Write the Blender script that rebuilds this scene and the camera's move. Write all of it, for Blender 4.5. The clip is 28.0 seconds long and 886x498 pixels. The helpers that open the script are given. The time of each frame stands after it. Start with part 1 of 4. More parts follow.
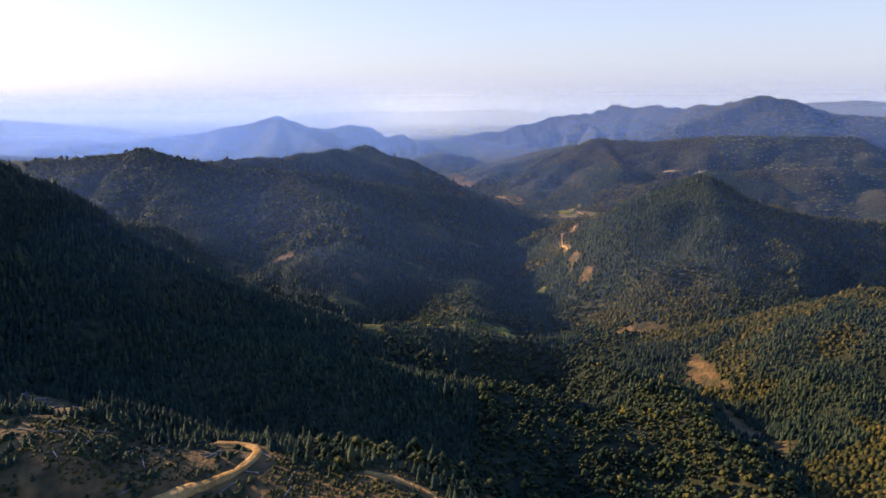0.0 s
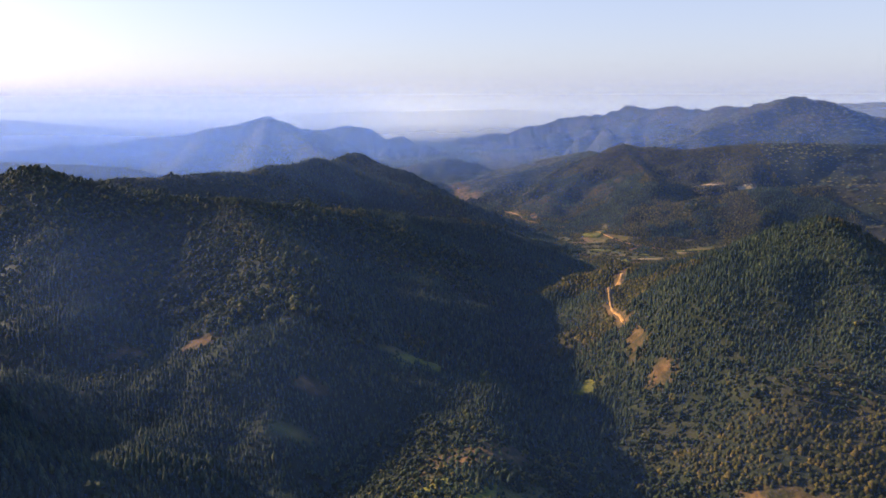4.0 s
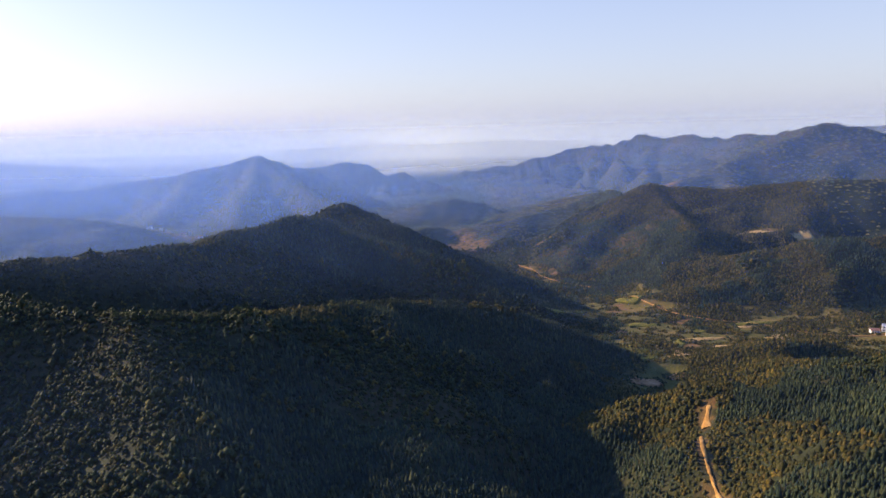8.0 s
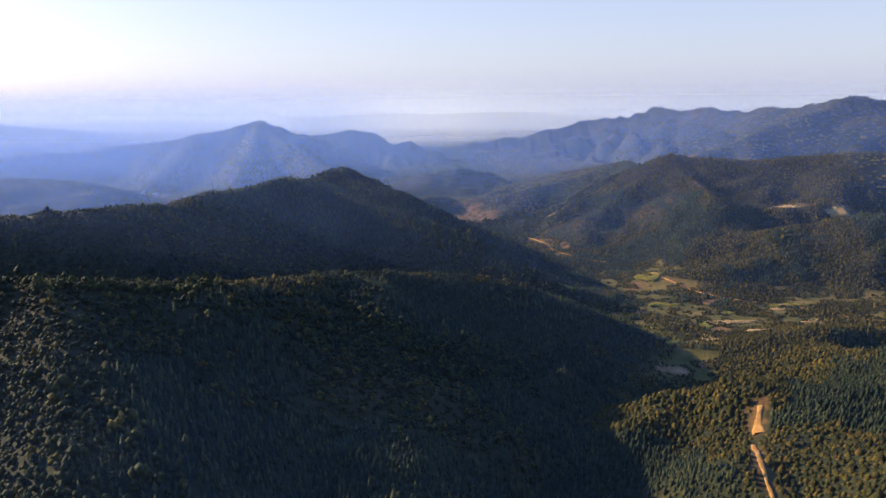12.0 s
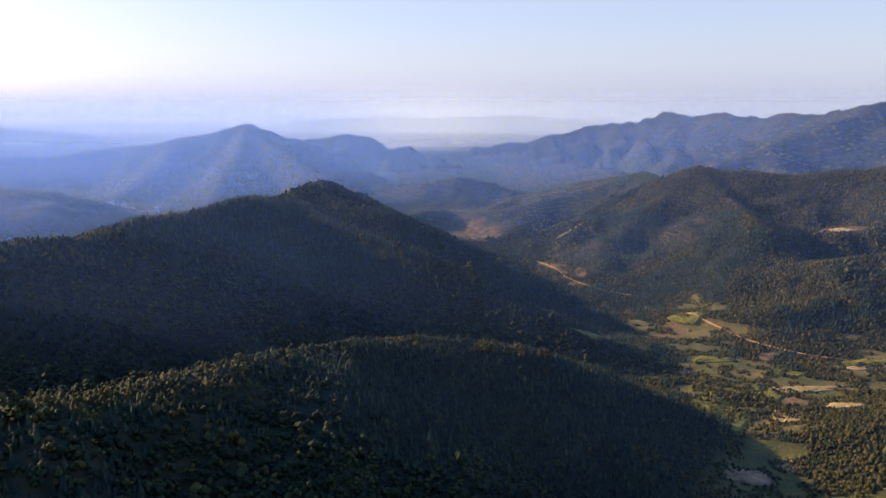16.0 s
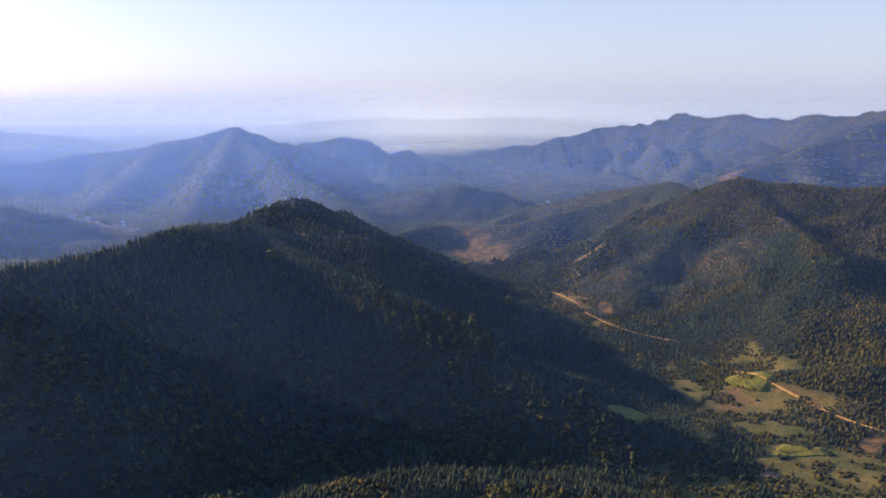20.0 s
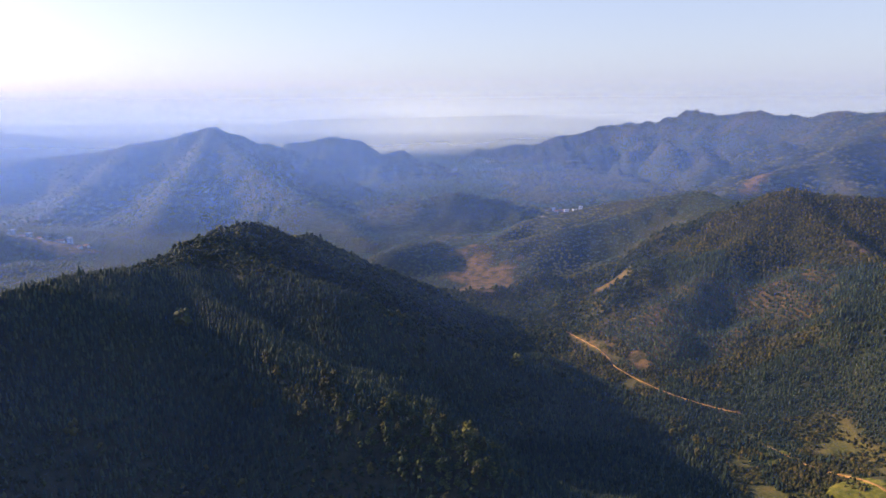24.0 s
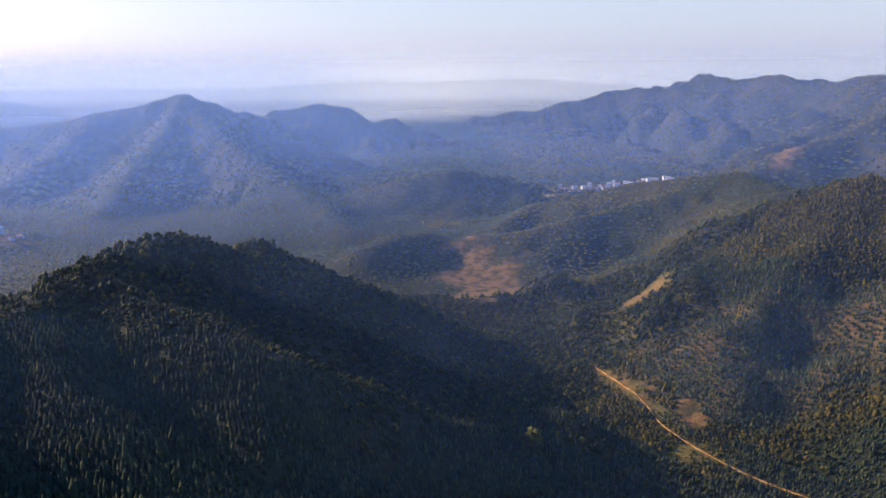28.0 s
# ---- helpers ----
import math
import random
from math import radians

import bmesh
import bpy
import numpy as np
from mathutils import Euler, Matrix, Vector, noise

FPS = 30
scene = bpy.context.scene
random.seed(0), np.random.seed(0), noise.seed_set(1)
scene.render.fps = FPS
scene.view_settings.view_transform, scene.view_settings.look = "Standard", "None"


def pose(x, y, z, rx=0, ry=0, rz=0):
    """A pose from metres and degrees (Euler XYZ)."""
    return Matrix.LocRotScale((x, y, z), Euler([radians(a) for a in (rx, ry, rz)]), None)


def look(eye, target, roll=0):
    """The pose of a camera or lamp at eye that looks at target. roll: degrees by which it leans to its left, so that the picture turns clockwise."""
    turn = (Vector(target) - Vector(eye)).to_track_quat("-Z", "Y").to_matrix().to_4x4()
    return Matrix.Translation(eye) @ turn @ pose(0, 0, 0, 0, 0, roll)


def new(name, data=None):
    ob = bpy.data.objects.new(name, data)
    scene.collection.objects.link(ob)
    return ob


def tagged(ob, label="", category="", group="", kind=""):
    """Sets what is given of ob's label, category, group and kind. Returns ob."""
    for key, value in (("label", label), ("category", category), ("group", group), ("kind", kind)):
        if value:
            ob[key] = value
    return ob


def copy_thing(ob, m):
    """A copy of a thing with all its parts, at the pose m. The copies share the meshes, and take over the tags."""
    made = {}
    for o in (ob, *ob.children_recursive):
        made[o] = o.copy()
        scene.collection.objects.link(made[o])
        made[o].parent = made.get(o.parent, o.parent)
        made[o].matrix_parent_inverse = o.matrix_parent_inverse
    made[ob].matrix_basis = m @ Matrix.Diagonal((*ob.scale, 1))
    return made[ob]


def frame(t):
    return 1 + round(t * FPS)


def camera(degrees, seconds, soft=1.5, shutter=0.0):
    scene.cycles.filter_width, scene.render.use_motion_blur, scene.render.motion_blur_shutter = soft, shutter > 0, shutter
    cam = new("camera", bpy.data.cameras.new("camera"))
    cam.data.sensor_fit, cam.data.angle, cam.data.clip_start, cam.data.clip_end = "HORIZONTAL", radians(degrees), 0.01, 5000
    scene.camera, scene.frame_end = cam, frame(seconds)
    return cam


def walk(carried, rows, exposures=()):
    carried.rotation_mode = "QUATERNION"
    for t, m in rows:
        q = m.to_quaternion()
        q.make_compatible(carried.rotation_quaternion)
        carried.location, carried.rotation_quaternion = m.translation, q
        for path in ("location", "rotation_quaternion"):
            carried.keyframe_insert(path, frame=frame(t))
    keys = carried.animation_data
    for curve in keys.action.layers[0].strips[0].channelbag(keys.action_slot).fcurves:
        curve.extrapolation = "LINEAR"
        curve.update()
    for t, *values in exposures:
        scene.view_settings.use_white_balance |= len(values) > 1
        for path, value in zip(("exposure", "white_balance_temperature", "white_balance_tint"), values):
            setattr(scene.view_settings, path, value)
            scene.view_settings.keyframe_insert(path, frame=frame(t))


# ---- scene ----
cam = camera(67.0, 28.0, soft=1.5)
PATH = [
    (0, (-0.022, 0.012, 140.037), (-0.022, 1.961, 139.59), -0.4),
    (0.5, (0.203, 13.51, 140.319), (0.195, 15.46, 139.872), -0.3),
    (1, (0.581, 31.247, 140.552), (0.567, 33.196, 140.106), -0.2),
    (1.5, (0.8, 50.103, 140.717), (0.782, 52.053, 140.271), -0.1),
    (2, (1.012, 69.363, 140.747), (0.994, 71.312, 140.301), -0.1),
    (2.5, (1.362, 88.645, 140.741), (1.345, 90.594, 140.293), -0.1),
    (3, (1.603, 107.694, 140.559), (1.59, 109.643, 140.111), -0.2),
    (3.5, (1.949, 126.65, 140.632), (1.937, 128.599, 140.184), -0.2),
    (5.5, (3.385, 202.735, 140.38), (3.385, 204.682, 139.925), -0.1),
    (6, (3.826, 221.925, 140.288), (3.828, 223.872, 139.833), -0.2),
    (6.5, (4.041, 240.7, 142.3), (4.048, 242.648, 141.847), -0.2),
    (7, (3.918, 258.9, 146.5), (3.924, 260.854, 146.071), -0.6),
    (7.5, (3.843, 271.336, 152.823), (3.822, 273.297, 152.431), -1.1),
    (8, (4.134, 276.615, 151.028), (4.108, 278.581, 150.662), -1.4),
    (8.5, (4.572, 279.684, 145.808), (4.545, 281.649, 145.441), -1.4),
    (9, (4.949, 282.623, 140.624), (4.918, 284.585, 140.238), -1.3),
    (9.5, (5.189, 285.5, 139.827), (5.155, 287.458, 139.418), -1.0),
    (10, (5.417, 289.714, 139.119), (5.38, 291.669, 138.699), -0.9),
    (10.5, (5.566, 296.4, 138.487), (5.525, 298.353, 138.059), -0.6),
    (11, (5.801, 304.575, 138.29), (5.755, 306.526, 137.853), -0.6),
    (11.5, (5.916, 313.613, 138.08), (5.868, 315.563, 137.639), -0.4),
    (12, (6.124, 323.384, 137.989), (6.076, 325.334, 137.546), -0.4),
    (12.5, (6.118, 333.663, 137.873), (6.071, 335.613, 137.43), -0.3),
    (14.5, (7.178, 383.086, 137.433), (7.131, 385.037, 136.993), -0.2),
    (15, (7.411, 395.863, 137.521), (7.362, 397.814, 137.085), -0.1),
    (15.5, (7.565, 408.779, 137.591), (7.514, 410.73, 137.158), -0.1),
    (16, (7.729, 421.654, 137.499), (7.679, 423.606, 137.065), -0.0),
    (16.5, (8.021, 434.282, 137.623), (7.968, 436.234, 137.187), -0.1),
    (17, (8.251, 447.088, 137.543), (8.197, 449.039, 137.106), -0.1),
    (17.5, (8.398, 459.899, 137.784), (8.344, 461.85, 137.346), -0.1),
    (18, (8.622, 472.83, 137.606), (8.566, 474.781, 137.168), -0.1),
    (18.5, (8.771, 485.645, 137.834), (8.715, 487.595, 137.396), -0.1),
    (19, (9.087, 498.483, 137.972), (9.03, 500.435, 137.537), -0.1),
    (19.5, (9.088, 511.318, 137.966), (9.031, 513.269, 137.532), -0.0),
    (20, (9.32, 524.096, 138.098), (9.26, 526.048, 137.667), -0.1),
    (20.5, (9.393, 537.089, 138.065), (9.334, 539.041, 137.634), -0.1),
    (21, (9.746, 550.262, 138.221), (9.685, 552.214, 137.791), -0.2),
    (21.5, (9.829, 563.744, 138.436), (9.768, 565.696, 138.005), -0.2),
    (23.5, (11.599, 620.077, 137.753), (11.54, 622.027, 137.316), -0.3),
    (24, (11.828, 634.734, 137.656), (11.771, 636.684, 137.217), -0.3),
    (24.5, (11.93, 649.001, 137.689), (11.874, 650.951, 137.248), -0.3),
    (25, (12.378, 662.395, 137.481), (12.323, 664.345, 137.039), -0.2),
    (25.5, (12.677, 675.487, 137.266), (12.623, 677.432, 136.8), -0.3),
    (26, (12.892, 688.674, 137.117), (12.839, 690.606, 136.604), -0.3),
    (26.5, (13.261, 701.735, 137.073), (13.207, 703.659, 136.53), -0.4),
    (27, (13.479, 714.821, 137.178), (13.426, 716.746, 136.637), -0.4),
    (27.5, (13.746, 727.79, 137.212), (13.694, 729.716, 136.673), -0.4),
    (28, (13.585, 741.037, 137.356), (13.535, 742.963, 136.817), -0.4),
]
walk(cam, [(t, look(eye, target, roll)) for t, eye, target, roll in PATH], exposures=((0, 1.0, 5750, 20), (4, 0.90, 5750, 20), (28, 0.90, 5750, 20)))

# ---- world, sun, exposure ----
SUN_AZ, SUN_EL = radians(-66.0), radians(19.6)
world = bpy.data.worlds.new("sky")
scene.world = world
scene.cycles.transparent_max_bounces = 32
world.use_nodes = True
wn = world.node_tree
sky = wn.nodes.new("ShaderNodeTexSky")
sky.sky_type = "NISHITA"
sky.sun_disc = False
sky.sun_elevation, sky.sun_rotation = SUN_EL, SUN_AZ
sky.altitude, sky.air_density, sky.dust_density, sky.ozone_density = 200, 1.0, 1.9, 2.0
wn.nodes["Background"].inputs["Strength"].default_value = 0.086
veil = wn.nodes.new("ShaderNodeMix")  # the pale haze over the whole sky
veil.data_type = "RGBA"
veil.inputs["Factor"].default_value = 0.55
rise = wn.nodes.new("ShaderNodeSeparateXYZ")
wn.links.new(wn.nodes.new("ShaderNodeTexCoord").outputs["Generated"], rise.inputs[0])
pale = wn.nodes.new("ShaderNodeValToRGB")
pale.color_ramp.elements.new(0.3)
pale.color_ramp.elements.new(0.5)
for stop, (p, c) in zip(pale.color_ramp.elements, ((0.0, (0.45, 0.45, 0.44, 1)), (0.27, (0.29, 0.335, 0.42, 1)), (0.5, (0.145, 0.30, 0.78, 1)), (0.85, (0.085, 0.25, 0.95, 1)))):
    stop.position, stop.color = p, c
wn.links.new(rise.outputs["Z"], pale.inputs["Fac"])
bright = wn.nodes.new("ShaderNodeVectorMath")
bright.operation = "SCALE"
bright.inputs["Scale"].default_value = 13.0
wn.links.new(pale.outputs["Color"], bright.inputs[0])
wn.links.new(bright.outputs[0], veil.inputs["B"])
wn.links.new(sky.outputs[0], veil.inputs["A"])
wn.links.new(veil.outputs["Result"], wn.nodes["Background"].inputs["Color"])
sun_dir = Vector((math.sin(SUN_AZ) * math.cos(SUN_EL), math.cos(SUN_AZ) * math.cos(SUN_EL), math.sin(SUN_EL)))
sun_data = bpy.data.lights.new("sun", "SUN")
sun_data.energy, sun_data.angle, sun_data.color = 6.2, radians(0.6), (1.0, 0.76, 0.42)
sun = new("sun", sun_data)
sun.matrix_world = look(sun_dir * 900, (0, 0, 0))

# ---- noise and terrain ----
rng = np.random.default_rng(7)


def hash2(ix, iy, seed):
    n = (ix.astype(np.int64) * 374761393 + iy.astype(np.int64) * 668265263 + seed * 974711) & 0xFFFFFFFF
    n = ((n ^ (n >> 13)) * 1274126177) & 0xFFFFFFFF
    return ((n ^ (n >> 16)) & 0xFFFF) / 65535.0


def vnoise(x, y, seed=0):
    """Smooth value noise, 0 to 1."""
    ix, iy = np.floor(x), np.floor(y)
    fx, fy = x - ix, y - iy
    fx, fy = fx * fx * (3 - 2 * fx), fy * fy * (3 - 2 * fy)
    a, b = hash2(ix, iy, seed), hash2(ix + 1, iy, seed)
    c, d = hash2(ix, iy + 1, seed), hash2(ix + 1, iy + 1, seed)
    return (a * (1 - fx) + b * fx) * (1 - fy) + (c * (1 - fx) + d * fx) * fy


def fbm(x, y, seed=0, octaves=4):
    total, amp, norm = 0.0, 1.0, 0.0
    for o in range(octaves):
        total = total + amp * vnoise(x * 2**o + 17.3 * o, y * 2**o - 9.1 * o, seed + o)
        norm += amp
        amp *= 0.5
    return total / norm


RIDGES = []


def ridge(slope, soft, *crest):
    """A crest line of (x, y, height) that falls off on both sides."""
    RIDGES.append((slope, soft, crest))


# near left hill and its plantation spur
ridge(0.85, 8, (-420, 235, 175), (-200, 235, 142), (-145, 236, 112), (-118, 236, 93), (-94, 236, 79), (-66, 243, 66), (-35, 247, 54), (47, 256, 41))
ridge(0.50, 14, (-260, 185, 112), (-111, 188, 80), (-56, 190, 68), (-35, 186, 64), (8, 190, 52), (30, 196, 38))
ridge(0.70, 6, (52, 260, 41), (66, 232, 45), (73, 196, 46), (76, 160, 46), (82, 118, 44))
# bare knoll with the road
ridge(0.45, 12, (-260, 100, 112), (-140, 108, 93), (-79, 112, 80), (-62, 114, 76), (-36, 116, 74), (-23, 112, 72), (-14, 108, 72), (0, 100, 71), (25, 88, 56))
# near right slopes
ridge(0.50, 10, (124, 265, 44), (168, 247, 60), (230, 232, 78), (400, 215, 100))
ridge(0.45, 12, (108, 158, 44), (160, 148, 60), (260, 125, 88))
# right hill
ridge(0.52, 10, (104, 458, 38), (140, 442, 54), (169, 433, 82), (228, 436, 61), (330, 450, 50), (480, 460, 60))
ridge(0.50, 10, (169, 433, 82), (156, 360, 55), (142, 308, 32))
ridge(0.50, 10, (169, 433, 82), (205, 500, 63), (215, 570, 40), (195, 640, 14))
ridge(0.55, 9, (169, 433, 82), (148, 490, 52), (112, 533, 30), (98, 565, 12))
# saddle behind the near spur
ridge(0.55, 10, (-34, 646, 48), (-28, 590, 39), (-22, 520, 33), (-18, 440, 33))
ridge(0.45, 12, (0, 268, 38), (10, 310, 33), (16, 375, 32), (-25, 400, 35))
# left hill, its crest and spurs
ridge(0.58, 22, (-520, 570, 95), (-300, 540, 90), (-234, 525, 98), (-170, 520, 86), (-120, 518, 80), (-84, 545, 75), (-68, 583, 66), (-49, 612, 59), (-34, 646, 50), (-18, 670, 44), (0, 674, 43), (28, 680, 36), (53, 690, 25), (78, 698, 3))
ridge(0.48, 10, (-120, 518, 79), (-95, 480, 75), (-67, 444, 66), (-42, 408, 45), (-20, 378, 34))
ridge(0.50, 10, (-234, 525, 98), (-190, 470, 76), (-150, 415, 54))
# shaded middle ridge with its peak
ridge(0.76, 10, (-480, 640, 70), (-300, 655, 75), (-190, 683, 78), (-160, 760, 73), (-135, 860, 74), (-128, 940, 63), (-124, 975, 64), (-116, 1008, 66), (-108, 1024, 61), (-102, 1045, 49), (-94, 1075, 48), (-74, 1086, 35), (-50, 1090, 22), (-19, 1090, 9), (20, 1085, -8))
ridge(0.60, 8, (-112, 1015, 63), (-70, 1018, 42), (-35, 1012, 22))
ridge(0.62, 7, (-124, 975, 61), (-82, 938, 60), (-45, 922, 54), (-6, 930, 31), (40, 958, 4), (62, 972, -9))
ridge(0.58, 8, (-124, 940, 62), (-92, 892, 56), (-62, 866, 49), (-22, 842, 43), (12, 824, 33), (42, 804, 19), (68, 789, 9), (88, 778, -4))
ridge(0.55, 9, (-160, 760, 73), (-125, 753, 47), (-85, 738, 24))
# wooded knolls in the valley
ridge(0.50, 8, (176, 868, -6), (212, 852, 1), (258, 862, 5), (330, 880, 12))
ridge(0.50, 8, (168, 672, 3), (205, 690, 8), (245, 700, 4))
# foothill beyond the village
ridge(0.45, 10, (235, 930, 6), (300, 905, 26), (360, 900, 36), (520, 880, 46))
# right middle hill with its spurs
ridge(0.48, 10, (265, 1156, 64), (350, 1120, 62), (448, 1088, 74), (640, 1050, 74))
ridge(0.48, 10, (265, 1156, 62), (258, 1240, 42), (253, 1314, 45), (180, 1370, 26), (93, 1400, 1), (44, 1335, -10))
ridge(0.50, 8, (265, 1156, 58), (200, 1100, 30), (150, 1055, 6))
ridge(0.55, 7, (265, 1156, 60), (270, 1060, 41), (259, 974, 33), (240, 935, 10))
ridge(0.55, 7, (227, 1225, 40), (168, 1170, 20), (128, 1122, -3), (85, 1140, -18))
ridge(0.50, 8, (448, 1088, 66), (400, 1035, 42), (330, 1003, 16))
# low hills in the valley beyond
ridge(0.58, 9, (-60, 1262, -6), (-38, 1282, -2), (-15, 1302, -5))
ridge(0.40, 20, (-140, 1730, -24), (16, 1700, -12), (95, 1675, -22))
ridge(0.55, 14, (-110, 1555, -14), (-40, 1552, 4), (10, 1550, 13), (50, 1548, 5), (95, 1545, -16))
ridge(0.50, 8, (253, 1314, 38), (150, 1305, 16), (70, 1290, -1), (21, 1300, -8), (-5, 1295, -25))
# far left peaks
ridge(0.55, 8, (-1100, 1830, 10), (-762, 1865, 35), (-705, 1870, 40), (-647, 1876, 46), (-589, 1881, 58), (-541, 1887, 69), (-502, 1893, 79), (-460, 1900, 83), (-432, 1914, 72), (-389, 1935, 58), (-354, 1953, 50), (-250, 2000, 8))
ridge(0.52, 14, (-460, 1900, 78), (-340, 1720, 38), (-238, 1600, 7), (-140, 1470, -12), (-95, 1375, -24))
ridge(0.52, 14, (-460, 1900, 78), (-430, 1760, 46), (-410, 1600, 8), (-390, 1480, -18))
ridge(0.50, 14, (-600, 1880, 56), (-590, 1740, 20), (-580, 1600, -12))
ridge(0.50, 8, (-430, 2330, 32), (-385, 2335, 37), (-335, 2342, 48), (-311, 2342, 54), (-249, 2334, 37), (-195, 2322, 14), (-139, 2303, 12), (-85, 2283, -10), (-6, 2252, -33))
ridge(0.40, 20, (-950, 1250, 42), (-620, 1280, 26), (-543, 1287, 20), (-430, 1335, -14))
# far right range
ridge(0.45, 10, (1500, 1300, 50), (950, 1640, 92), (860, 1700, 124), (800, 1720, 132), (745, 1850, 110), (750, 1934, 110), (752, 2000, 110), (754, 2058, 102), (738, 2176, 96), (724, 2234, 98), (711, 2289, 109), (700, 2336, 100), (681, 2417, 92), (644, 2552, 106), (598, 2590, 88), (538, 2641, 72), (472, 2692, 61), (397, 2715, 46), (320, 2739, 26), (241, 2763, 8), (60, 2820, -22))
ridge(0.45, 20, (800, 1720, 132), (620, 1680, 60), (472, 1650, 26), (370, 1610, -12))
# hazy ranges on the horizon
ridge(0.35, 60, (-2600, 3000, 90), (-1950, 3000, 55), (-1400, 3000, 12))
ridge(0.25, 30, (-1500, 3980, -20), (-983, 4000, -10), (-681, 4000, -2), (-462, 4000, 14), (-245, 4000, 2), (-74, 4000, 14), (133, 4000, 26), (349, 4000, 8), (560, 4000, -8), (900, 4000, 10))
ridge(0.25, 40, (-1100, 4900, 20), (-600, 4950, 52), (-150, 4950, 30), (400, 4950, 48), (1000, 4900, 20))
ridge(0.30, 80, (1500, 3450, 70), (2000, 3500, 100), (2800, 3450, 105))

FLOOR = ((-400, 30), (90, 6), (200, 8), (262, 18), (330, 12), (460, -2), (560, -3), (670, -6), (810, -11), (914, -17), (1100, -21), (1400, -30), (1700, -40), (2100, -46), (2600, -45), (6000, -30))


def near_line(x, y, ax, ay, bx, by):
    """How far along and how far off the segment."""
    dx, dy = bx - ax, by - ay
    t = np.clip(((x - ax) * dx + (y - ay) * dy) / (dx * dx + dy * dy), 0, 1)
    return t, np.hypot(x - ax - t * dx, y - ay - t * dy)


def height(x, y):
    """The ground's height, for arrays of x and y."""
    x, y = np.asarray(x, float), np.asarray(y, float)
    floor = np.interp(y, [f[0] for f in FLOOR], [f[1] for f in FLOOR]) + 3 * (fbm(x / 140, y / 140, 3, 2) - 0.5)
    k = 4.0 + 0.004 * np.clip(y - 1200, 0, 3000)
    wob = 1 + 0.8 * (fbm(x / 62 + 5, y / 62, 11, 3) - 0.5)
    total = np.zeros_like(floor)
    near = np.full_like(floor, 1e9)
    for slope, soft, crest in RIDGES:
        best = np.full_like(floor, -1e9)
        for (ax, ay, az), (bx, by, bz) in zip(crest, crest[1:]):
            t, d = near_line(x, y, ax, ay, bx, by)
            near = np.minimum(near, d)
            d = d * np.where(d > 15, wob, 1 + (wob - 1) * d / 15)
            best = np.maximum(best, az + t * (bz - az) - slope * (np.sqrt(d * d + soft * soft) - soft))
        total = total + np.exp(np.clip((best - floor) / k, -20, 40))
    h = floor + k * np.log1p(total)
    up = np.clip((h - floor) / 25, 0, 1)
    gully = np.abs(fbm(x / 58, y / 58, 23, 2) - 0.5) * 2.6
    h = h - up * np.clip(near / 45, 0, 1) * (np.interp(y, (900, 1000), (15, 7)) * np.clip(1 - gully, 0, 1) ** 2 - 3)
    rill = np.abs(fbm(x / 27 + 3, y / 27, 27, 2) - 0.5) * 2.6
    h = h - up * np.clip(near / 25, 0, 1) * (4.5 * np.clip(1 - rill, 0, 1) ** 2 - 1.2)
    far = np.clip((y - 1300) / 800, 0, 1)
    h = h + far * up * 14 * (fbm(x / 230, y / 230, 31, 4) - 0.5)
    h = h + far * up * 9 * (fbm(x / 75, y / 75, 33, 3) - 0.5)
    cleft = np.abs(fbm(x / 62 + 7, y / 62, 35, 4) - 0.5) * 3.0
    h = h - far * up * np.clip(near / 36, 0, 1) * 20 * np.clip(1 - cleft, 0, 1) ** 1.5
    ravine = np.abs(fbm(x / 170, y / 170, 37, 3) - 0.5) * 3.0
    h = h - far * up * np.clip(near / 130, 0, 1) * 38 * np.clip(1 - ravine, 0, 1) ** 1.5
    return h + up * 2.0 * (fbm(x / 18, y / 18, 41, 2) - 0.5)


GLADES = []  # grassy clearings: x, y, half length, half width, turn


def blob(x, y, cx, cy, a, b, turn):
    """1 inside an uneven oval, 0 outside."""
    c, s = math.cos(math.radians(turn)), math.sin(math.radians(turn))
    u, v = ((x - cx) * c + (y - cy) * s) / a, (-(x - cx) * s + (y - cy) * c) / b
    edge = np.hypot(u, v) + 1.3 * (fbm(x / 11, y / 11, 51, 4) - 0.5)
    return np.clip((1.0 - edge) * 3, 0, 1)


for row in (
    (14, 306, 34, 20, 10), (-8, 252, 26, 12, 10), (8, 275, 20, 22, 0), (-52, 350, 9, 3, 0), (-14, 407, 14, 6, 20), (62, 414, 8, 9, 0), (80, 800, 15, 12, 0),
    (108, 1100, 9, 14, 20), (122, 1124, 24, 9, 12), (142, 1140, 14, 8, 40), (345, 1012, 24, 11, -20), (160, 1062, 6, 10, 0), (160, 893, 26, 16, 0), (97, 1036, 7, 28, 25), (112, 985, 14, 7, 0), (-10, 404, 12, 13, 0), (205, 1190, 12, 8, 30), (230, 1240, 10, 8, 0),
):
    GLADES.append(row)


WOODS = ((174, 688, 36, 16, 8), (222, 702, 32, 14, 10), (208, 814, 46, 24, 0), (112, 850, 14, 30, 10), (200, 800, 18, 7, 10))  # wooded knolls in the valley


